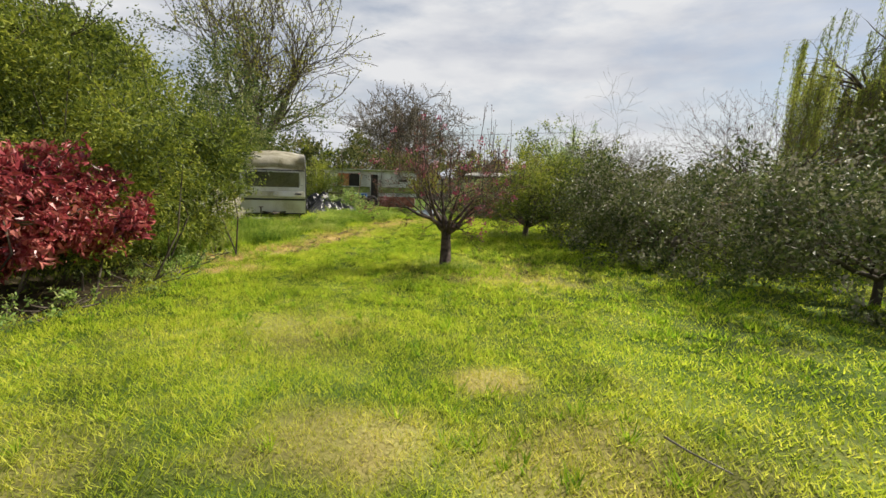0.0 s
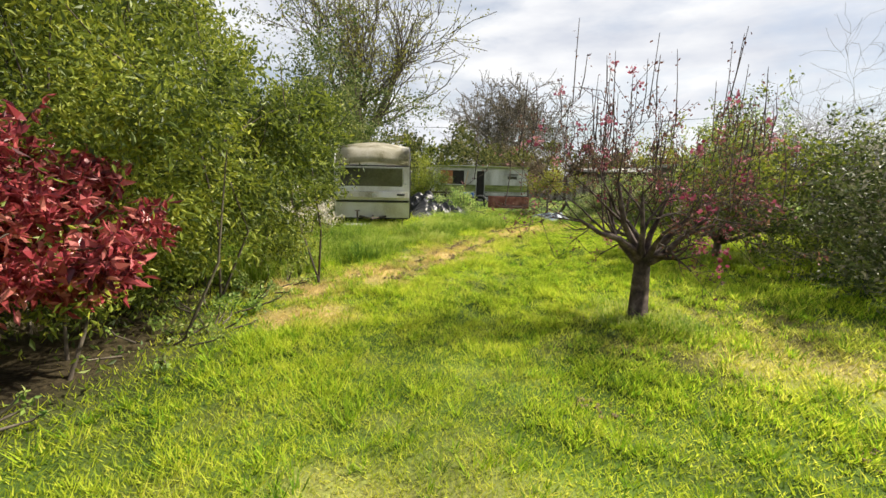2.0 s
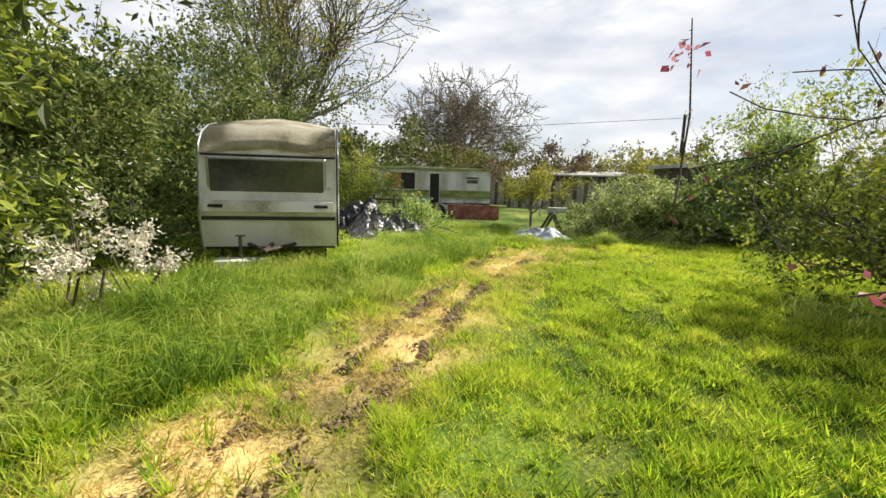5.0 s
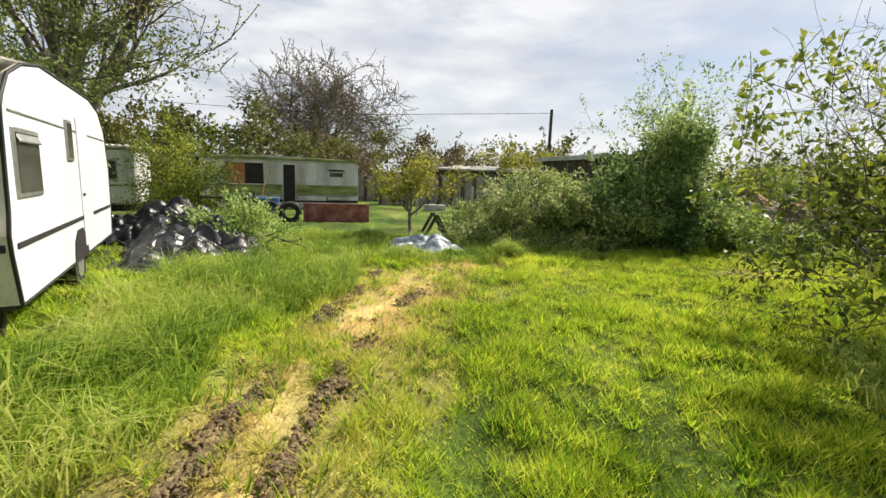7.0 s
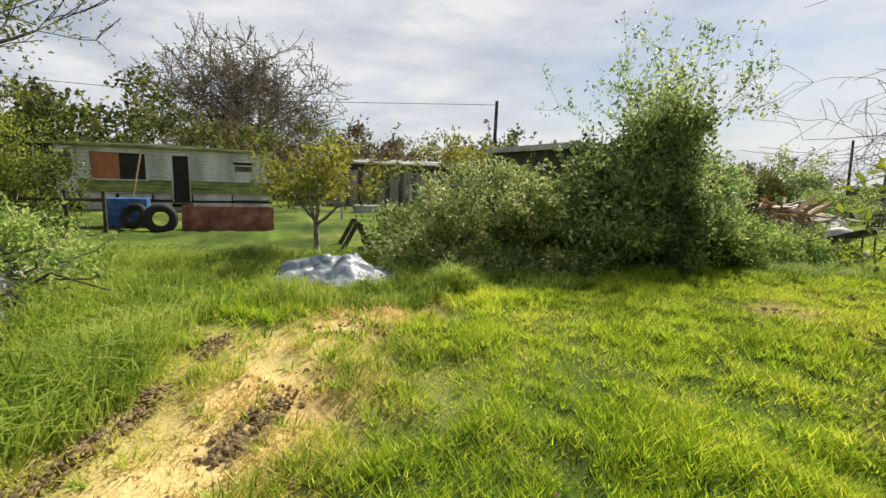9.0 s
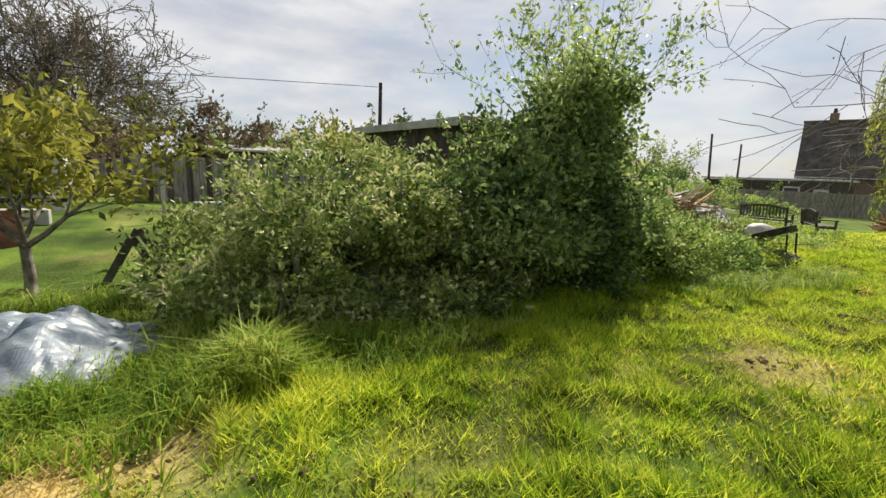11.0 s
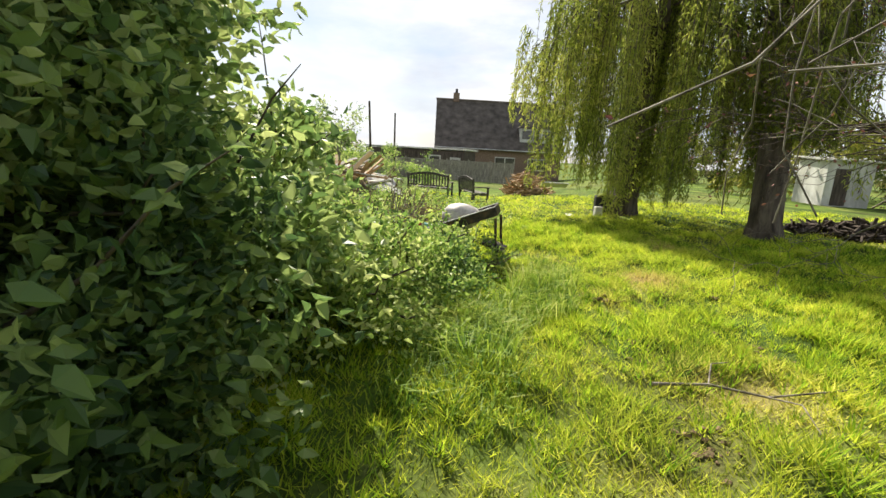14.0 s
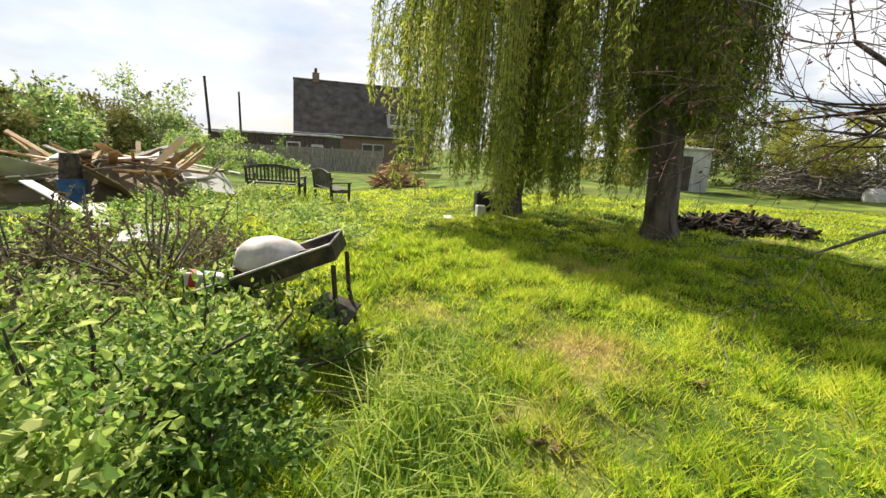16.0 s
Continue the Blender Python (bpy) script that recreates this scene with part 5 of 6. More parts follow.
def build_house():
    h = empty("house", 51.0, 36.7, -1.15, -70, "brown brick chalet house with dark tiled roof and small chimney", "house")
    L, D, E, R = 13.6, 9.0, 3.35, 8.4
    part("wall", box(L, D, E, (L / 2, D / 2, E / 2), 0.02), M_BRICK, h)
    for x in (0.1, L - 0.1):
        part("gable", shifted(prism([(0, E), (D, E), (D / 2, R)], 0.2), Matrix.Translation((x + 0.1, 0, 0)) @ Matrix(((0, -1, 0, 0), (1, 0, 0, 0), (0, 0, 1, 0), (0, 0, 0, 1)))), M_BRICK, h)
    slope = math.atan2(R - E, D / 2)
    ln = math.hypot(R - E, D / 2) + 0.4
    roof = part("roof", shifted(prism([(-0.4, E - 0.4), (D / 2, R), (D + 0.4, E - 0.4), (D + 0.4, E - 0.25), (D / 2, R + 0.15), (-0.4, E - 0.25)], L + 0.5), Matrix.Translation((L + 0.25, 0, 0)) @ Matrix(((0, -1, 0, 0), (1, 0, 0, 0), (0, 0, 1, 0), (0, 0, 0, 1)))), M_TILE, h)
    # front slope in single tiles, joined
    V, F = [], []
    rows, cols = 20, 40
    rng = rnd(91)
    for i in range(rows):
        for j in range(cols):
            s0 = ln * i / rows - 0.3
            x0 = -0.25 + (L + 0.5) * (j + 0.5) / cols
            k = len(V)
            o = rng.uniform(-0.012, 0.012)
            for dx, ds, dh in ((-0.145, 0, 0.07), (0.145, 0, 0.07), (0.145, 0.37, 0.03), (-0.145, 0.37, 0.03), (-0.145, 0, 0.02), (0.145, 0, 0.02)):
                s, hh = s0 + ds, dh + 0.14 + o
                V.append((x0 + dx, s * math.cos(slope) - hh * math.sin(slope), E - 0.15 + s * math.sin(slope) + hh * math.cos(slope)))
            F += [(k, k + 1, k + 2, k + 3), (k + 4, k + 5, k + 1, k)]
    t = child("roof_tiles", np_mesh("roof_tiles", V, F, M_TILE), roof, "rows of dark brown tiles")
    tagged(t, kind="stuff")
    part("ridge", rod((-0.3, D / 2, R + 0.16), (L + 0.3, D / 2, R + 0.16), 0.13), M_TILE, h)
    ch = part("chimney", box(0.7, 0.6, 1.0, (2.0, D / 2, R + 0.4), 0.03), M_BRICK, h)
    part("chimney_pot", rod((2.0, D / 2, R + 0.9), (2.0, D / 2, R + 1.35), 0.17, 0.13, 12), M_POT, ch)
    part("gutter", box(L + 0.4, 0.12, 0.10, (L / 2, -0.45, E - 0.28), 0.03), M_SIDING, h, "white gutter")
    for x in (9.8, 12.0):
        d = part("dormer", box(1.5, 2.4, 1.5, (x, 1.6, E + 1.45), 0.03), M_SIDING, h, "white dormer")
        part("dormer_roof", box(1.8, 2.8, 0.12, (x, 1.5, E + 2.26), 0.03), M_TILE, d)
        part("pane", box(1.1, 0.05, 0.9, (x, 0.38, E + 1.5), 0.02), M_GLASS, d)
    for x, w in ((2.2, 1.8), (7.5, 2.2), (11.0, 2.0)):
        f = part("window", box(w, 0.10, 1.3, (x, -0.03, 1.7), 0.02), M_SIDING, h)
        for k in (-1, 1):
            part("pane", box(w / 2 - 0.12, 0.04, 1.1, (x + k * w / 4, -0.09, 1.7), 0.01), M_GLASS, f)
    # low flat-roofed outbuilding and fence in front of the house
    g = empty("garage", 44.0, 41.5, -1.1, -90, "low flat-roofed grey outbuilding beside the house", "outbuilding")
    part("wall", box(10, 4, 2.6, (5, 2, 1.3), 0.02), M_SHEDWALL, g)
    part("roof", box(10.4, 4.4, 0.16, (5, 2, 2.72), 0.03), M_SIDING, g, "pale roof edge")
    w = part("window", box(1.2, 0.08, 1.3, (7.2, -0.02, 1.5), 0.02), M_SIDING, g)
    part("pane", box(0.95, 0.04, 1.05, (7.2, -0.06, 1.5), 0.01), M_GLASS, w)
    d = part("door", box(1.0, 0.08, 2.0, (9.2, -0.02, 1.0), 0.02), M_SIDING, g, "white door")
    part("pane", box(0.7, 0.04, 0.8, (9.2, -0.06, 1.4), 0.01), M_GLASS, d)
    fe = empty("garden_fence", 40.0, 41.0, -0.98, -90, "weathered grey panel fence in front of the house", "fence")
    for i in range(9):
        part("post", box(0.1, 0.1, 1.8, (i * 1.85, 0, 0.9), 0.01), M_WOODGREY, fe)
        for j in range(8):
            if i < 8:
                part("slat", box(1.72, 0.025, 0.195, (i * 1.85 + 0.93, 0.01 * (j % 2), 0.15 + j * 0.205), 0.004), M_WOODGREY, fe)


def build_bench(x, y, rz, label):
    b = empty("garden_bench", x, y, g1(x, y), rz, label, "bench", "garden benches")
    W = 1.55
    for sx in (-W / 2, W / 2):
        part("leg", box(0.065, 0.065, 0.62, (sx, -0.26, 0.31), 0.008), M_BENCH, b)
        part("leg", box(0.065, 0.065, 0.92, (sx, 0.26, 0.45), 0.008, (-6, 0, 0)), M_BENCH, b)
        part("armrest", box(0.085, 0.60, 0.035, (sx, -0.03, 0.63), 0.01), M_BENCH, b)
        part("side_rail", box(0.05, 0.5, 0.07, (sx, 0, 0.38), 0.008), M_BENCH, b)
    for i in range(5):
        part("seat_slat", box(W, 0.085, 0.022, (0, -0.24 + i * 0.11, 0.43), 0.005), M_BENCH, b)
    part("seat_rail", box(W, 0.03, 0.07, (0, -0.27, 0.385), 0.006), M_BENCH, b)
    n = 7
    for i in range(n):
        a, c = -W / 2 + W * i / n, -W / 2 + W * (i + 1) / n
        lift = lambda q: 0.10 * math.cos(q / W * math.pi)
        m = (a + c) / 2
        ang = math.degrees(math.atan2(lift(c) - lift(a), c - a))
        part("top_rail", box(W / n + 0.012, 0.04, 0.085, (m, 0.31, 0.84 + lift(m)), 0.004, (0, -ang, 0)), M_BENCH, b)
    part("lower_rail", box(W, 0.035, 0.06, (0, 0.275, 0.50), 0.006), M_BENCH, b)
    for i in range(13):
        q = -W / 2 + W * (i + 1) / 14
        part("back_slat", box(0.048, 0.02, 0.34 + 0.10 * math.cos(q / W * math.pi), (q, 0.292, 0.68 + 0.05 * math.cos(q / W * math.pi)), 0.004, (-4, 0, 0)), M_BENCH, b)


def build_barrel(x, y):
    b = empty("blue_drum", x, y, g1(x, y), 10, "faded blue plastic drum with a dark upturned tub on top", "drum")
    part("body", rod((0, 0, 0), (0, 0, 0.50), 0.22, 0.23, 24), M_BLUE, b, smooth=False)
    for z in (0.02, 0.25, 0.48):
        part("hoop", torus(0.225, 0.016, m=Matrix.Translation((0, 0, z)), a=24, b=6), M_BLUE, b)
    part("tub", rod((0, 0, 0.5), (0.02, 0, 0.98), 0.19, 0.15, 20), M_METAL, b, "dark tub")


def build_rubbish():
    """A heap of broken timber and boards, each a piece of its own."""
    rng = rnd(77)
    h = empty("rubbish_heap", 17.2, 28.6, -0.5, 0, "heap of broken brown timber, boards and hardboard", "rubbish heap")
    bm = bmesh.new()
    bmesh.ops.create_icosphere(bm, subdivisions=3, radius=1)
    for v in bm.verts:
        v.co = Vector((v.co.x * 2.3, v.co.y * 2.1, max(-0.05, v.co.z * 0.85))) * (1 + 0.16 * noise.noise(v.co * 2.2))
    part("core", bm, M_BROWN, h, "packed brown debris")
    for i in range(95):
        a, q = rng.uniform(0, 2 * math.pi), 2.1 * math.sqrt(rng.uniform(0, 1))
        L, w, t = rng.uniform(0.7, 2.3), rng.uniform(0.04, 0.22), rng.uniform(0.018, 0.05)
        z = 0.92 * math.sqrt(max(0, 1 - (q / 2.4) ** 2)) + 0.08
        tilt = rng.uniform(-28, 28) - 20 * (q / 2.1)
        part("plank", box(L, w, t, (math.cos(a) * q, math.sin(a) * q, max(0.15, z)), 0.004, (rng.uniform(-25, 25), -tilt * -1, math.degrees(a) + rng.uniform(-50, 50))), (M_TIMBER, M_TIMBER, M_TIMBER, M_PALEWOOD, M_WOODGREY, M_BROWN)[i % 6], h)
    for k, (x, y, z, rx, ry, rz) in enumerate(((-1.6, -1.3, 0.55, 30, 25, 20), (0.9, -1.9, 0.5, 35, 10, -30), (-2.0, 0.4, 0.6, 20, 30, 80))):
        part("sheet", box(1.3, 0.9, 0.012, (x, y, z), 0.003, (rx, ry, rz)), (M_TIMBER, M_PALEWOOD, M_PALEWOOD)[k], h, "broken sheet of board")


def build_barbecue():
    g = empty("barbecue", 9.7, 21.15, g1(9.7, 21.1), 0, "collapsed rusty black barbecue tray tipped over in nettles", "barbecue")
    tilt = pose(0, 0, 0.52, -17, 0, 82)
    b = box(0.98, 0.52, 0.02, (0, 0, -0.05), 0.004)
    for y in (-0.26, 0.26):
        box(0.98, 0.025, 0.12, (0, y, 0), 0.006, bm=b)
    for x in (-0.49, 0.49):
        box(0.025, 0.52, 0.12, (x, 0, 0), 0.006, bm=b)
    m = Matrix.Translation((0.05, 0.20, 0.50)) @ pose(0, 0, 0, 0, 22, 97)
    part("tray", b, M_METAL, g, "black steel tray").matrix_local = m
    part("rim", box(1.0, 0.04, 0.015, (0, 0.275, 0.06), 0.004), M_ALU, g, "bright worn rim").matrix_local = m
    part("rim", box(1.0, 0.04, 0.015, (0, -0.275, 0.06), 0.004), M_ALU, g, "bright worn rim").matrix_local = m
    for x, y in ((-0.18, -0.30), (0.25, -0.28)):
        v, f = tubes([([(x, y, 0.60), (x + 0.0, y - 0.02, 0.3), (x, y - 0.08, 0.02)], [0.018] * 3)], 6)
        child("leg", np_mesh("leg", v, f, M_METAL, True), g, "bent steel leg")
    for x, y in ((-0.2, 0.5), (0.25, 0.5)):
        part("leg", rod((x, y, 0.0), (x, y, 0.38), 0.016), M_METAL, g)
    part("shelf", box(0.42, 0.30, 0.03, (0.02, -0.26, 0.22), 0.006, (18, 0, 0)), M_METAL, g, "lower wire shelf")
    part("fork", rod((0.0, -0.1, 0.66), (-0.1, 0.35, 0.58), 0.008), M_METAL, g, "bent handle")
    # the sack and carton lying on it
    bm = bmesh.new()
    bmesh.ops.create_uvsphere(bm, u_segments=28, v_segments=16, radius=1)
    for v in bm.verts:
        v.co = Vector((v.co.x * 0.19, v.co.y * 0.27, v.co.z * 0.17)) * (1 + 0.10 * noise.noise(v.co * 2.5))
    mesh_thing("plastic_sack", bm, M_BAG, "round greyish-white plastic sack lying in the barbecue tray", "sack", Matrix.Translation((9.72, 21.36, g1(9.7, 21.1) + 0.56)), smooth=True)
    c = empty("carton", 9.75, 21.92, g1(9.75, 21.9) + 0.30, 30, "crumpled white carton with red and teal print on dead stems", "carton")
    part("box", box(0.16, 0.30, 0.10, (0, 0, 0.05), 0.012, (12, 0, 0)), M_BAG, c)
    part("label", box(0.162, 0.07, 0.102, (0, 0.06, 0.062), 0.012, (12, 0, 0)), M_REDTILE, c, "red printed band")
    part("label", box(0.162, 0.08, 0.102, (0, -0.03, 0.043), 0.012, (12, 0, 0)), M_TEAL, c, "teal printed band")


def build_white_shed():
    s = empty("white_shed", 31.0, 7.4, -0.35, -80, "white-painted weatherboard shed with dark door", "shed")
    for i in range(15):
        part("board", box(2.0, 0.03, 0.15, (-1.0, 0, 0.1 + i * 0.145), 0.006, (-6, 0, 0)), M_SIDING, s)
        part("board", box(0.03, 2.4, 0.15, (0, 1.2, 0.1 + i * 0.145), 0.006, (0, -6, 0)), M_SIDING, s)
    part("wall", box(0.04, 2.4, 2.2, (-2.0, 1.2, 1.1), 0.01), M_SIDING, s)
    part("wall", box(2.0, 0.04, 2.2, (-1.0, 2.4, 1.1), 0.01), M_SIDING, s)
    part("roof", box(2.4, 2.8, 0.08, (-1.0, 1.2, 2.30), 0.01, (4, 0, 0)), M_FELT, s)
    part("door", box(0.65, 0.03, 1.75, (-1.35, -0.03, 0.95), 0.01), M_SHEDWALL, s, "dark grey door")


def stick_heap(name, x, y, rx, ry, h, n, seed, mat, label, r=0.03, length=1.4):
    rng = rnd(seed)
    lines = []
    for i in range(n):
        a, q = rng.uniform(0, 2 * np.pi), np.sqrt(rng.uniform(0, 1))
        c = np.array([q * rx * np.cos(a), q * ry * np.sin(a), 0.05 + h * (1 - q * q) * rng.uniform(0.2, 1)])
        d = rng.normal(size=3) * np.array([1, 1, 0.28])
        d /= np.linalg.norm(d)
        L = length * rng.uniform(0.4, 1.2)
        lines.append(([c - d * L / 2, c + rng.normal(size=3) * 0.06, c + d * L / 2], [r * rng.uniform(0.4, 1), r * 0.7, r * 0.3]))
    v, f = tubes(lines, 5)
    v[:, 2] = np.maximum(v[:, 2], -0.02)
    ob = new(name, np_mesh(name, v, f, mat, True))
    ob.location = (x, y, g1(x, y))
    return tagged(ob, label, "brush pile", kind="stuff")


build_caravan()
slab("doorstep", (-6.15, 15.15, -0.12), (0.75, 0.35, 0.22), 18, M_PALEWOOD, "white plastic step in the grass before the caravan", "step")
crumple("black_tarpaulin", -5.0, 20.9, 1.15, 2.1, 0.42, M_TARP, 5, "crumpled shiny black plastic sheeting over a heap beside the caravan", 0.13, 5.5, 8)
crumple("black_tarpaulin", -6.3, 22.6, 1.6, 1.2, 0.55, M_TARP, 9, "crumpled black plastic sheeting piled behind the caravan", 0.13, 5.5, 0)
crumple("grey_sheet", -0.75, 21.6, 0.85, 0.72, 0.18, M_SHEET, 7, "crumpled grey-blue plastic sheet lying in the grass", 0.07, 5.0, -15)
build_mobile_home()
slab("rusty_panel", (-2.9, 27.5, -0.08), (2.15, 0.06, 0.72), -2, M_RUST, "rust-red sheet panel standing on edge in the grass", "panel", rx=-6)
mesh_thing("tyre", torus(0.27, 0.10), M_RUBBER, "old black tyre standing on edge beside the rusty panel", "tyre", pose(-4.35, 27.2, -0.02, 80, 0, 15), smooth=True)
mesh_thing("tyre", torus(0.24, 0.09), M_RUBBER, "old black tyre leaning by the mobile home", "tyre", pose(-5.0, 27.6, 0.0, 65, 0, -20), smooth=True)
slab("blue_crate", (-5.3, 28.2, 0.05), (0.9, 0.5, 0.7), 5, M_BLUE, "dark blue plastic crate by the mobile home", "crate")
for i, (x, y) in enumerate(((-7.0, 27.0), (-6.2, 27.2), (-5.4, 27.0))):
    mesh_thing("fence_post", box(0.07, 0.07, 1.0, (0, 0, 0.45), 0.01), M_LOG, "dark wooden fence post in rough grass", "post", Matrix.Translation((x, y, -0.33)), "fence posts")
slab("fence_rail", (-6.2, 27.06, 0.42), (1.7, 0.05, 0.07), 0, M_LOG, "dark wooden rail across fence posts", "rail")
mesh_thing("leaning_stick", rod((-5.9, 30.2, -0.35), (-5.55, 30.4, 1.6), 0.025), M_TIMBER, "pale stick leaning against the mobile home", "stick")
build_trestle(-0.1, 24.4, 88)
build_shed()
build_pole(12.4, 45.5, 7.0, 0.15, 0.05, "dark wooden telegraph pole beyond the shed", 1)
cx = [np.array((12.4, 45.5, 6.4)), np.array((-3, 47.0, 5.6)), np.array((-18, 48.5, 6.0)), np.array((-30, 50, 7.5))]
cable = new("overhead_cable", np_mesh("overhead_cable", *tubes([(cx, [0.018] * 4)], 5), M_BLACKTRIM))
tagged(cable, "thin black overhead cable from the telegraph pole", "cable")
for fx, fy, fl, fr, fh in ((-11.0, 40.0, 13, 4, 1.6), (-1.0, 37.6, 11, -6, 1.75)):
    fe = empty("boundary_fence", fx, fy, -0.38, fr, "long grey-brown timber fence behind the rough field", "fence")
    for i in range(int(fl / 0.22)):
        part("board", box(0.205, 0.025, fh + 0.03 * math.sin(7.0 * i), (0.11 + 0.22 * i, 0.01 * (i % 2), fh / 2), 0.004), M_WOODGREY if i % 3 else M_SHEDWALL, fe)
    for i in range(int(fl / 2.2) + 1):
        part("post", box(0.1, 0.1, fh + 0.1, (2.2 * i, 0.08, fh / 2), 0.01), M_WOODGREY, fe)
o = empty("low_outbuilding", 5.0, 42.0, -0.4, -4, "long low outbuilding with pale sheet roof beyond the fence", "outbuilding")
part("wall", box(12, 3, 2.3, (3, 1.5, 1.15), 0.02), M_SHEDWALL, o)
part("roof", box(12.4, 3.6, 0.12, (3, 1.5, 2.4), 0.02, (5, 0, 0)), M_PURLIN, o, "pale sheet roof")
for i, (x, y, h) in enumerate(((0.2, 30.5, 1.2), (3.2, 33.0, 1.3))):
    mesh_thing("fence_post", box(0.09, 0.09, h, (0, 0, h / 2 - 0.1), 0.01), M_PURLIN, "pale concrete post on the rough ground", "post", Matrix.Translation((x, y, -0.33)), "fence posts")
slab("concrete_block", (1.5, 33.6, -0.2), (1.0, 0.4, 0.3), 8, M_PURLIN, "pale concrete block lying in rough grass", "block")
slab("concrete_block", (-2.8, 30.6, -0.15), (1.6, 0.4, 0.35), 3, M_PURLIN, "pale concrete block lying in rough grass", "block")
build_house()
build_pole(35.8, 36.5, 5.6, 0.10, -0.55, "dark leaning wooden pole behind the benches", 2)
build_pole(35.9, 34.6, 4.8, 0.08, -0.15, "slim dark wooden pole near the outbuilding", 3)
build_bench(19.85, 25.6, 91, "dark weathered wooden garden bench with slatted back")
build_bench(19.7, 23.9, 35, "dark weathered slatted garden bench turned towards the other bench")
build_barrel(14.9, 27.5)
build_rubbish()
build_barbecue()
slab("scrap_board", (13.2, 25.6, -0.15), (1.6, 0.25, 0.03), 40, M_PALEWOOD, "long pale board lying on the weeds", "board", ry=-5)
slab("scrap_board", (13.6, 26.6, 0.0), (1.8, 0.2, 0.03), 70, M_PALEWOOD, "long white board propped against the rubbish heap", "board", ry=-14)
slab("paving_slab", (12.2, 24.1, -0.16), (1.1, 0.6, 0.06), 20, M_PURLIN, "pale grey paving slab among the weeds", "slab", ry=-2)
slab("scrap_board", (20.5, 28.0, 0.15), (1.8, 0.35, 0.04), -60, M_PALEWOOD, "pale green-grey board lying on weeds", "board", ry=10)
stick_heap("log_heap", 17.2, 13.6, 0.8, 1.5, 0.30, 420, 81, M_LOG, "low dark heap of rotting logs and sticks under the willow", 0.05, 0.6)
stick_heap("brush_pile", 30.0, 1.0, 2.2, 5.0, 1.9, 520, 82, M_GREYTWIG, "grey-brown brushwood pile at the hedge", 0.05, 2.2)
slab("white_bag", (27.5, 1.8, 0.1), (0.9, 0.9, 0.8), 25, M_BAG, "pale bulk bag beside the brushwood pile", "bag", bevel=0.2)
build_white_shed()
# junk under the willow
stick_heap("firewood_heap", 26.4, 23.0, 0.9, 1.1, 1.1, 160, 83, M_TIMBER, "rough heap of brown firewood and rubbish beyond the willow", 0.06, 1.1)
slab("white_board", (25.6, 21.6, 0.0), (0.5, 1.2, 0.05), 20, M_PALEWOOD, "white board leaning on the firewood heap", "board", ry=25)
slab("white_block", (16.9, 19.6, -0.2), (0.2, 0.2, 0.26), 15, M_PALEWOOD, "small pale block beside the willow trunk", "block")
slab("white_offcut", (16.2, 20.3, -0.29), (0.45, 0.18, 0.03), 10, M_PALEWOOD, "small white offcut lying on the grass", "board")
slab("black_bin", (17.5, 19.5, -0.05), (0.4, 0.45, 0.5), 10, M_RUBBER, "black plastic bin by the willow trunk", "bin", bevel=0.04)
slab("white_tray", (6.9, 14.6, -0.22), (0.9, 0.4, 0.10), 20, M_PALEWOOD, "white plastic tray lying under the fruit trees", "tray")

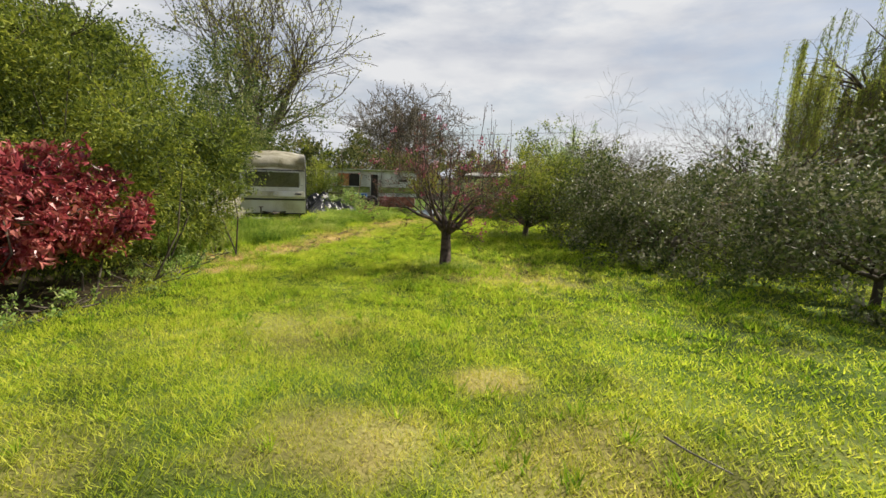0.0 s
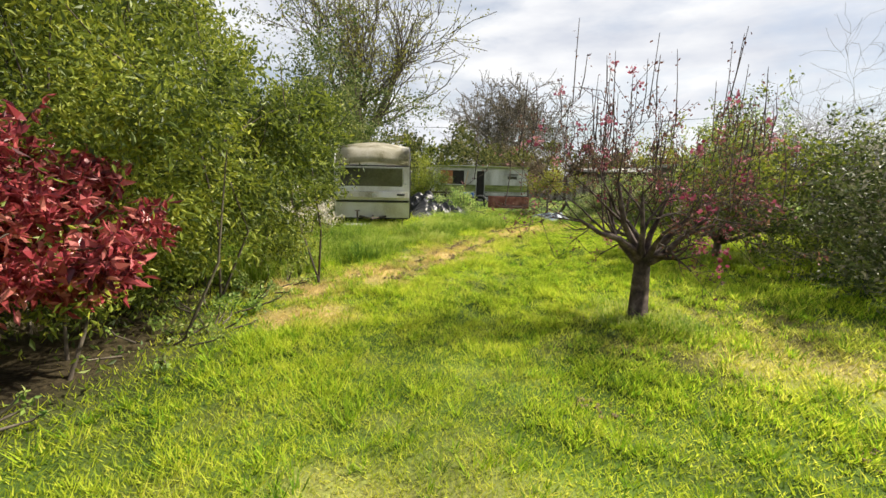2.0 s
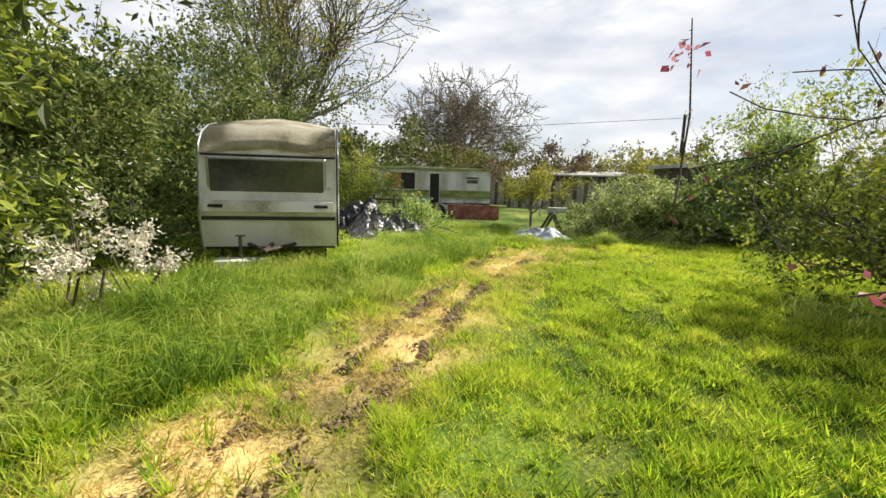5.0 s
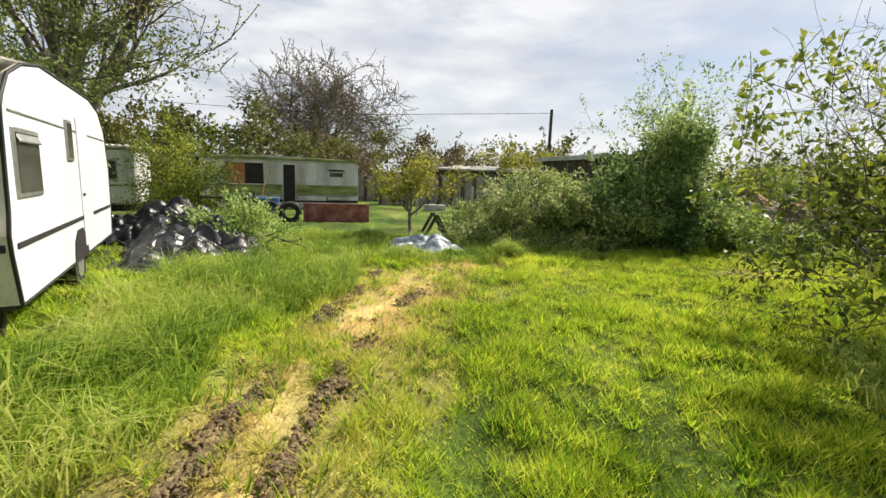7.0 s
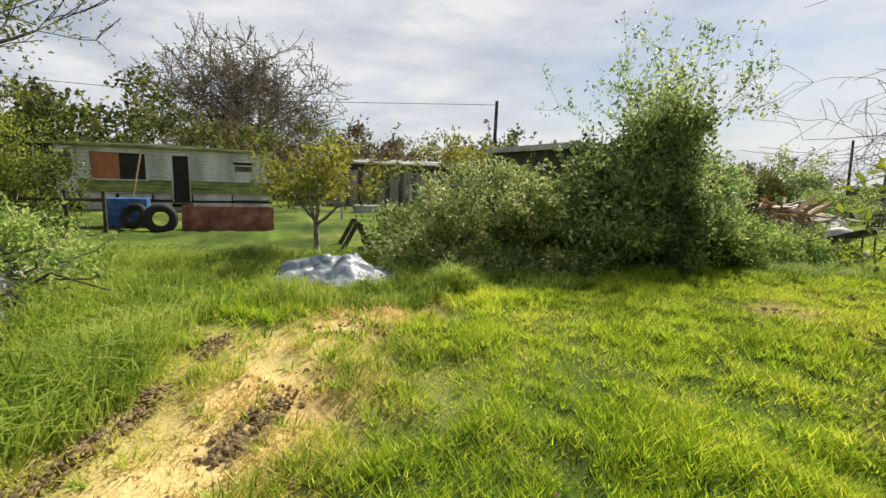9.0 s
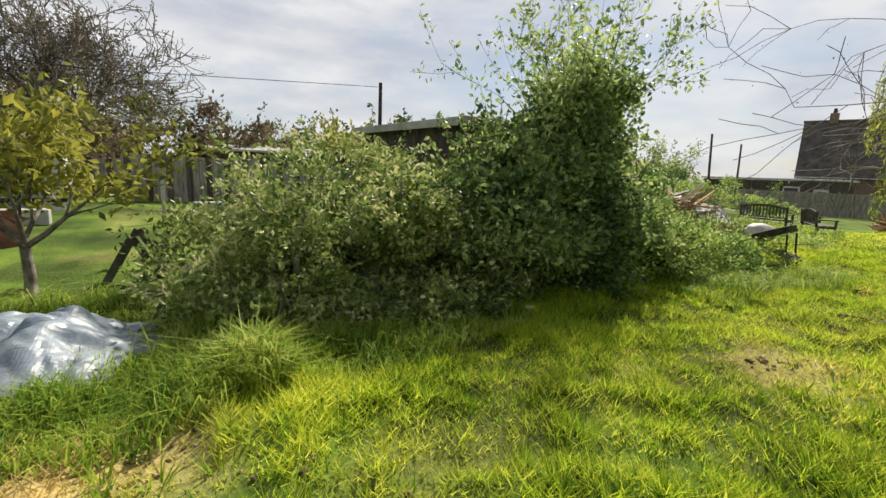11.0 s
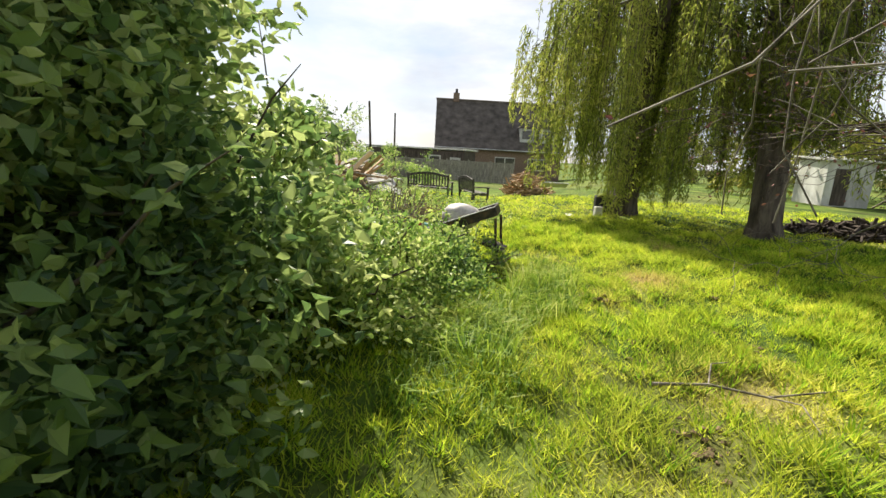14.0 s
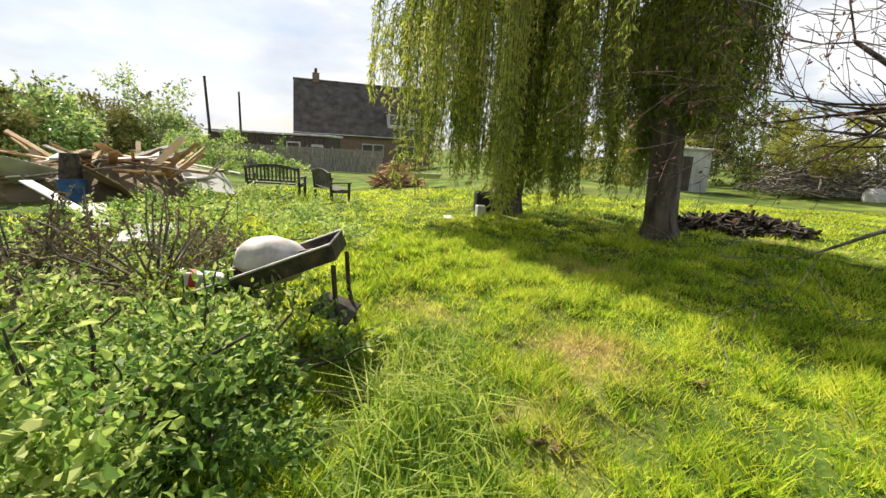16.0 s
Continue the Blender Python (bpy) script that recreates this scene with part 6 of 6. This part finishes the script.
# ---- woods and hedges all round ----
def far_belt():
    rng = rnd(99)
    spots = []
    for i in range(16):
        spots.append((-24 + 4.6 * i + rng.normal(0, 1), 49 + rng.normal(0, 2.5), rng.uniform(4.2, 6.6) if i < 6 else rng.uniform(3.2, 4.6), M_FAR))
    for i in range(6):
        spots.append((-21 + 2.6 * i, 39 + rng.normal(0, 1.0), rng.uniform(4.0, 5.6), M_FAR if i % 2 else M_YEW))
    spots += [(1.0, 44, 4.4, M_BROWN), (4.0, 45.5, 3.8, M_BROWN), (-3.5, 42.5, 3.4, M_BROWN), (9.0, 43, 4.2, M_SPRING), (14, 47, 5.0, M_FAR)]
    for i in range(5):
        spots.append((22 + 4.2 * i, 39 + 1.0 * i + rng.normal(0, 0.6), rng.uniform(2.6, 3.6), (M_FAR, M_ELDER, M_NETTLE)[i % 3]))
    for i in range(10):
        spots.append((36 + rng.normal(0, 1.5) - 0.12 * i * i, 10 - 3.6 * i, rng.uniform(4.6, 6.4), (M_SPRING, M_FAR, M_IVY)[i % 3]))
    for i in range(6):
        spots.append((58 + rng.normal(0, 2), 16 - 5 * i, rng.uniform(5, 7), M_FAR))
    for i in range(7):
        spots.append((-16 + rng.normal(0, 1), -8 + 6.0 * i, rng.uniform(4.5, 6), M_YEW))
    for i in range(6):
        spots.append((-14 + 8 * i, -13 + rng.normal(0, 1), rng.uniform(4, 5.5), M_FAR))
    for k, (x, y, h, mat) in enumerate(spots):
        w = h * rng.uniform(0.5, 0.7)
        bush("hedge_tree", x, y, [(0, 0, h * 0.45, w, w, h * 0.5), (w * 0.7, 0.3, h * 0.3, w * 0.8, w * 0.8, h * 0.38), (-w * 0.6, -0.3, h * 0.33, w * 0.8, w * 0.8, h * 0.4)],
             mat, 340, 9, 0.28, 0.28, 200 + k, "dry brown scrub at the field edge" if mat is M_BROWN else "leafy hedgerow tree at the garden boundary", "hedge", stems=8, sprigs=16, sprig_len=0.9, group="boundary hedge")


far_belt()
bush("yellow_bush", 29.5, 3.4, [(0, 0, 2.3, 1.9, 2.2, 1.2), (0.3, -1.0, 1.9, 1.4, 1.4, 1.0)], M_SPRING, 700, 11, 0.16, 0.13, 301, "spreading yellow-green tree beside the white shed", "tree", stems=10)
bush("garden_shrub", 30.0, 32.6, [(0, 0, 0.4, 1.6, 1.8, 1.0), (0.5, 2.2, 0.3, 1.4, 1.4, 0.9), (0.3, -3, 0.2, 1.2, 1.5, 0.8)], M_NETTLE, 700, 10, 0.16, 0.13, 302, "green garden shrubs before the house fence", stems=6)

for name, pts, r, lab in (("fallen_twig", [(1.43, 2.62), (1.50, 2.45), (1.62, 2.24)], 0.006, "thin dry twig lying on the lawn"),
                          ("fallen_branch", [(6.9, 19.2), (7.05, 18.85), (7.1, 18.5), (7.3, 18.0)], 0.009, "bare grey fallen branch lying on the grass")):
    q = [np.array((x, y, g1(x, y) + 0.06)) for x, y in pts]
    lines = [(q, [r * (1.3 - 0.25 * i) for i in range(len(q))])]
    if len(q) > 3:
        lines += [([q[1], q[1] + (0.22, -0.05, 0.06), q[1] + (0.4, -0.2, 0.02)], [r * 0.7, r * 0.5, r * 0.3]), ([q[2], q[2] + (-0.2, -0.1, 0.08), q[2] + (-0.42, -0.12, 0.03)], [r * 0.7, r * 0.5, r * 0.3])]
    tagged(new(name, np_mesh(name, *tubes(lines, 6), M_GREYTWIG, True)), lab, "branch")

# ---- grass, last ----
build_lawn()
build_tufts()
build_long_grass()
for i, (x, y, r, h, n) in enumerate(((0.75, 20.55, 0.30, 0.42, 1500), (1.5, 20.9, 0.25, 0.3, 700), (-0.3, 20.6, 0.3, 0.3, 700), (7.3, 20.5, 0.3, 0.35, 1200))):
    tussock(x, y, r, h, n, 70 + i)
build_clods()
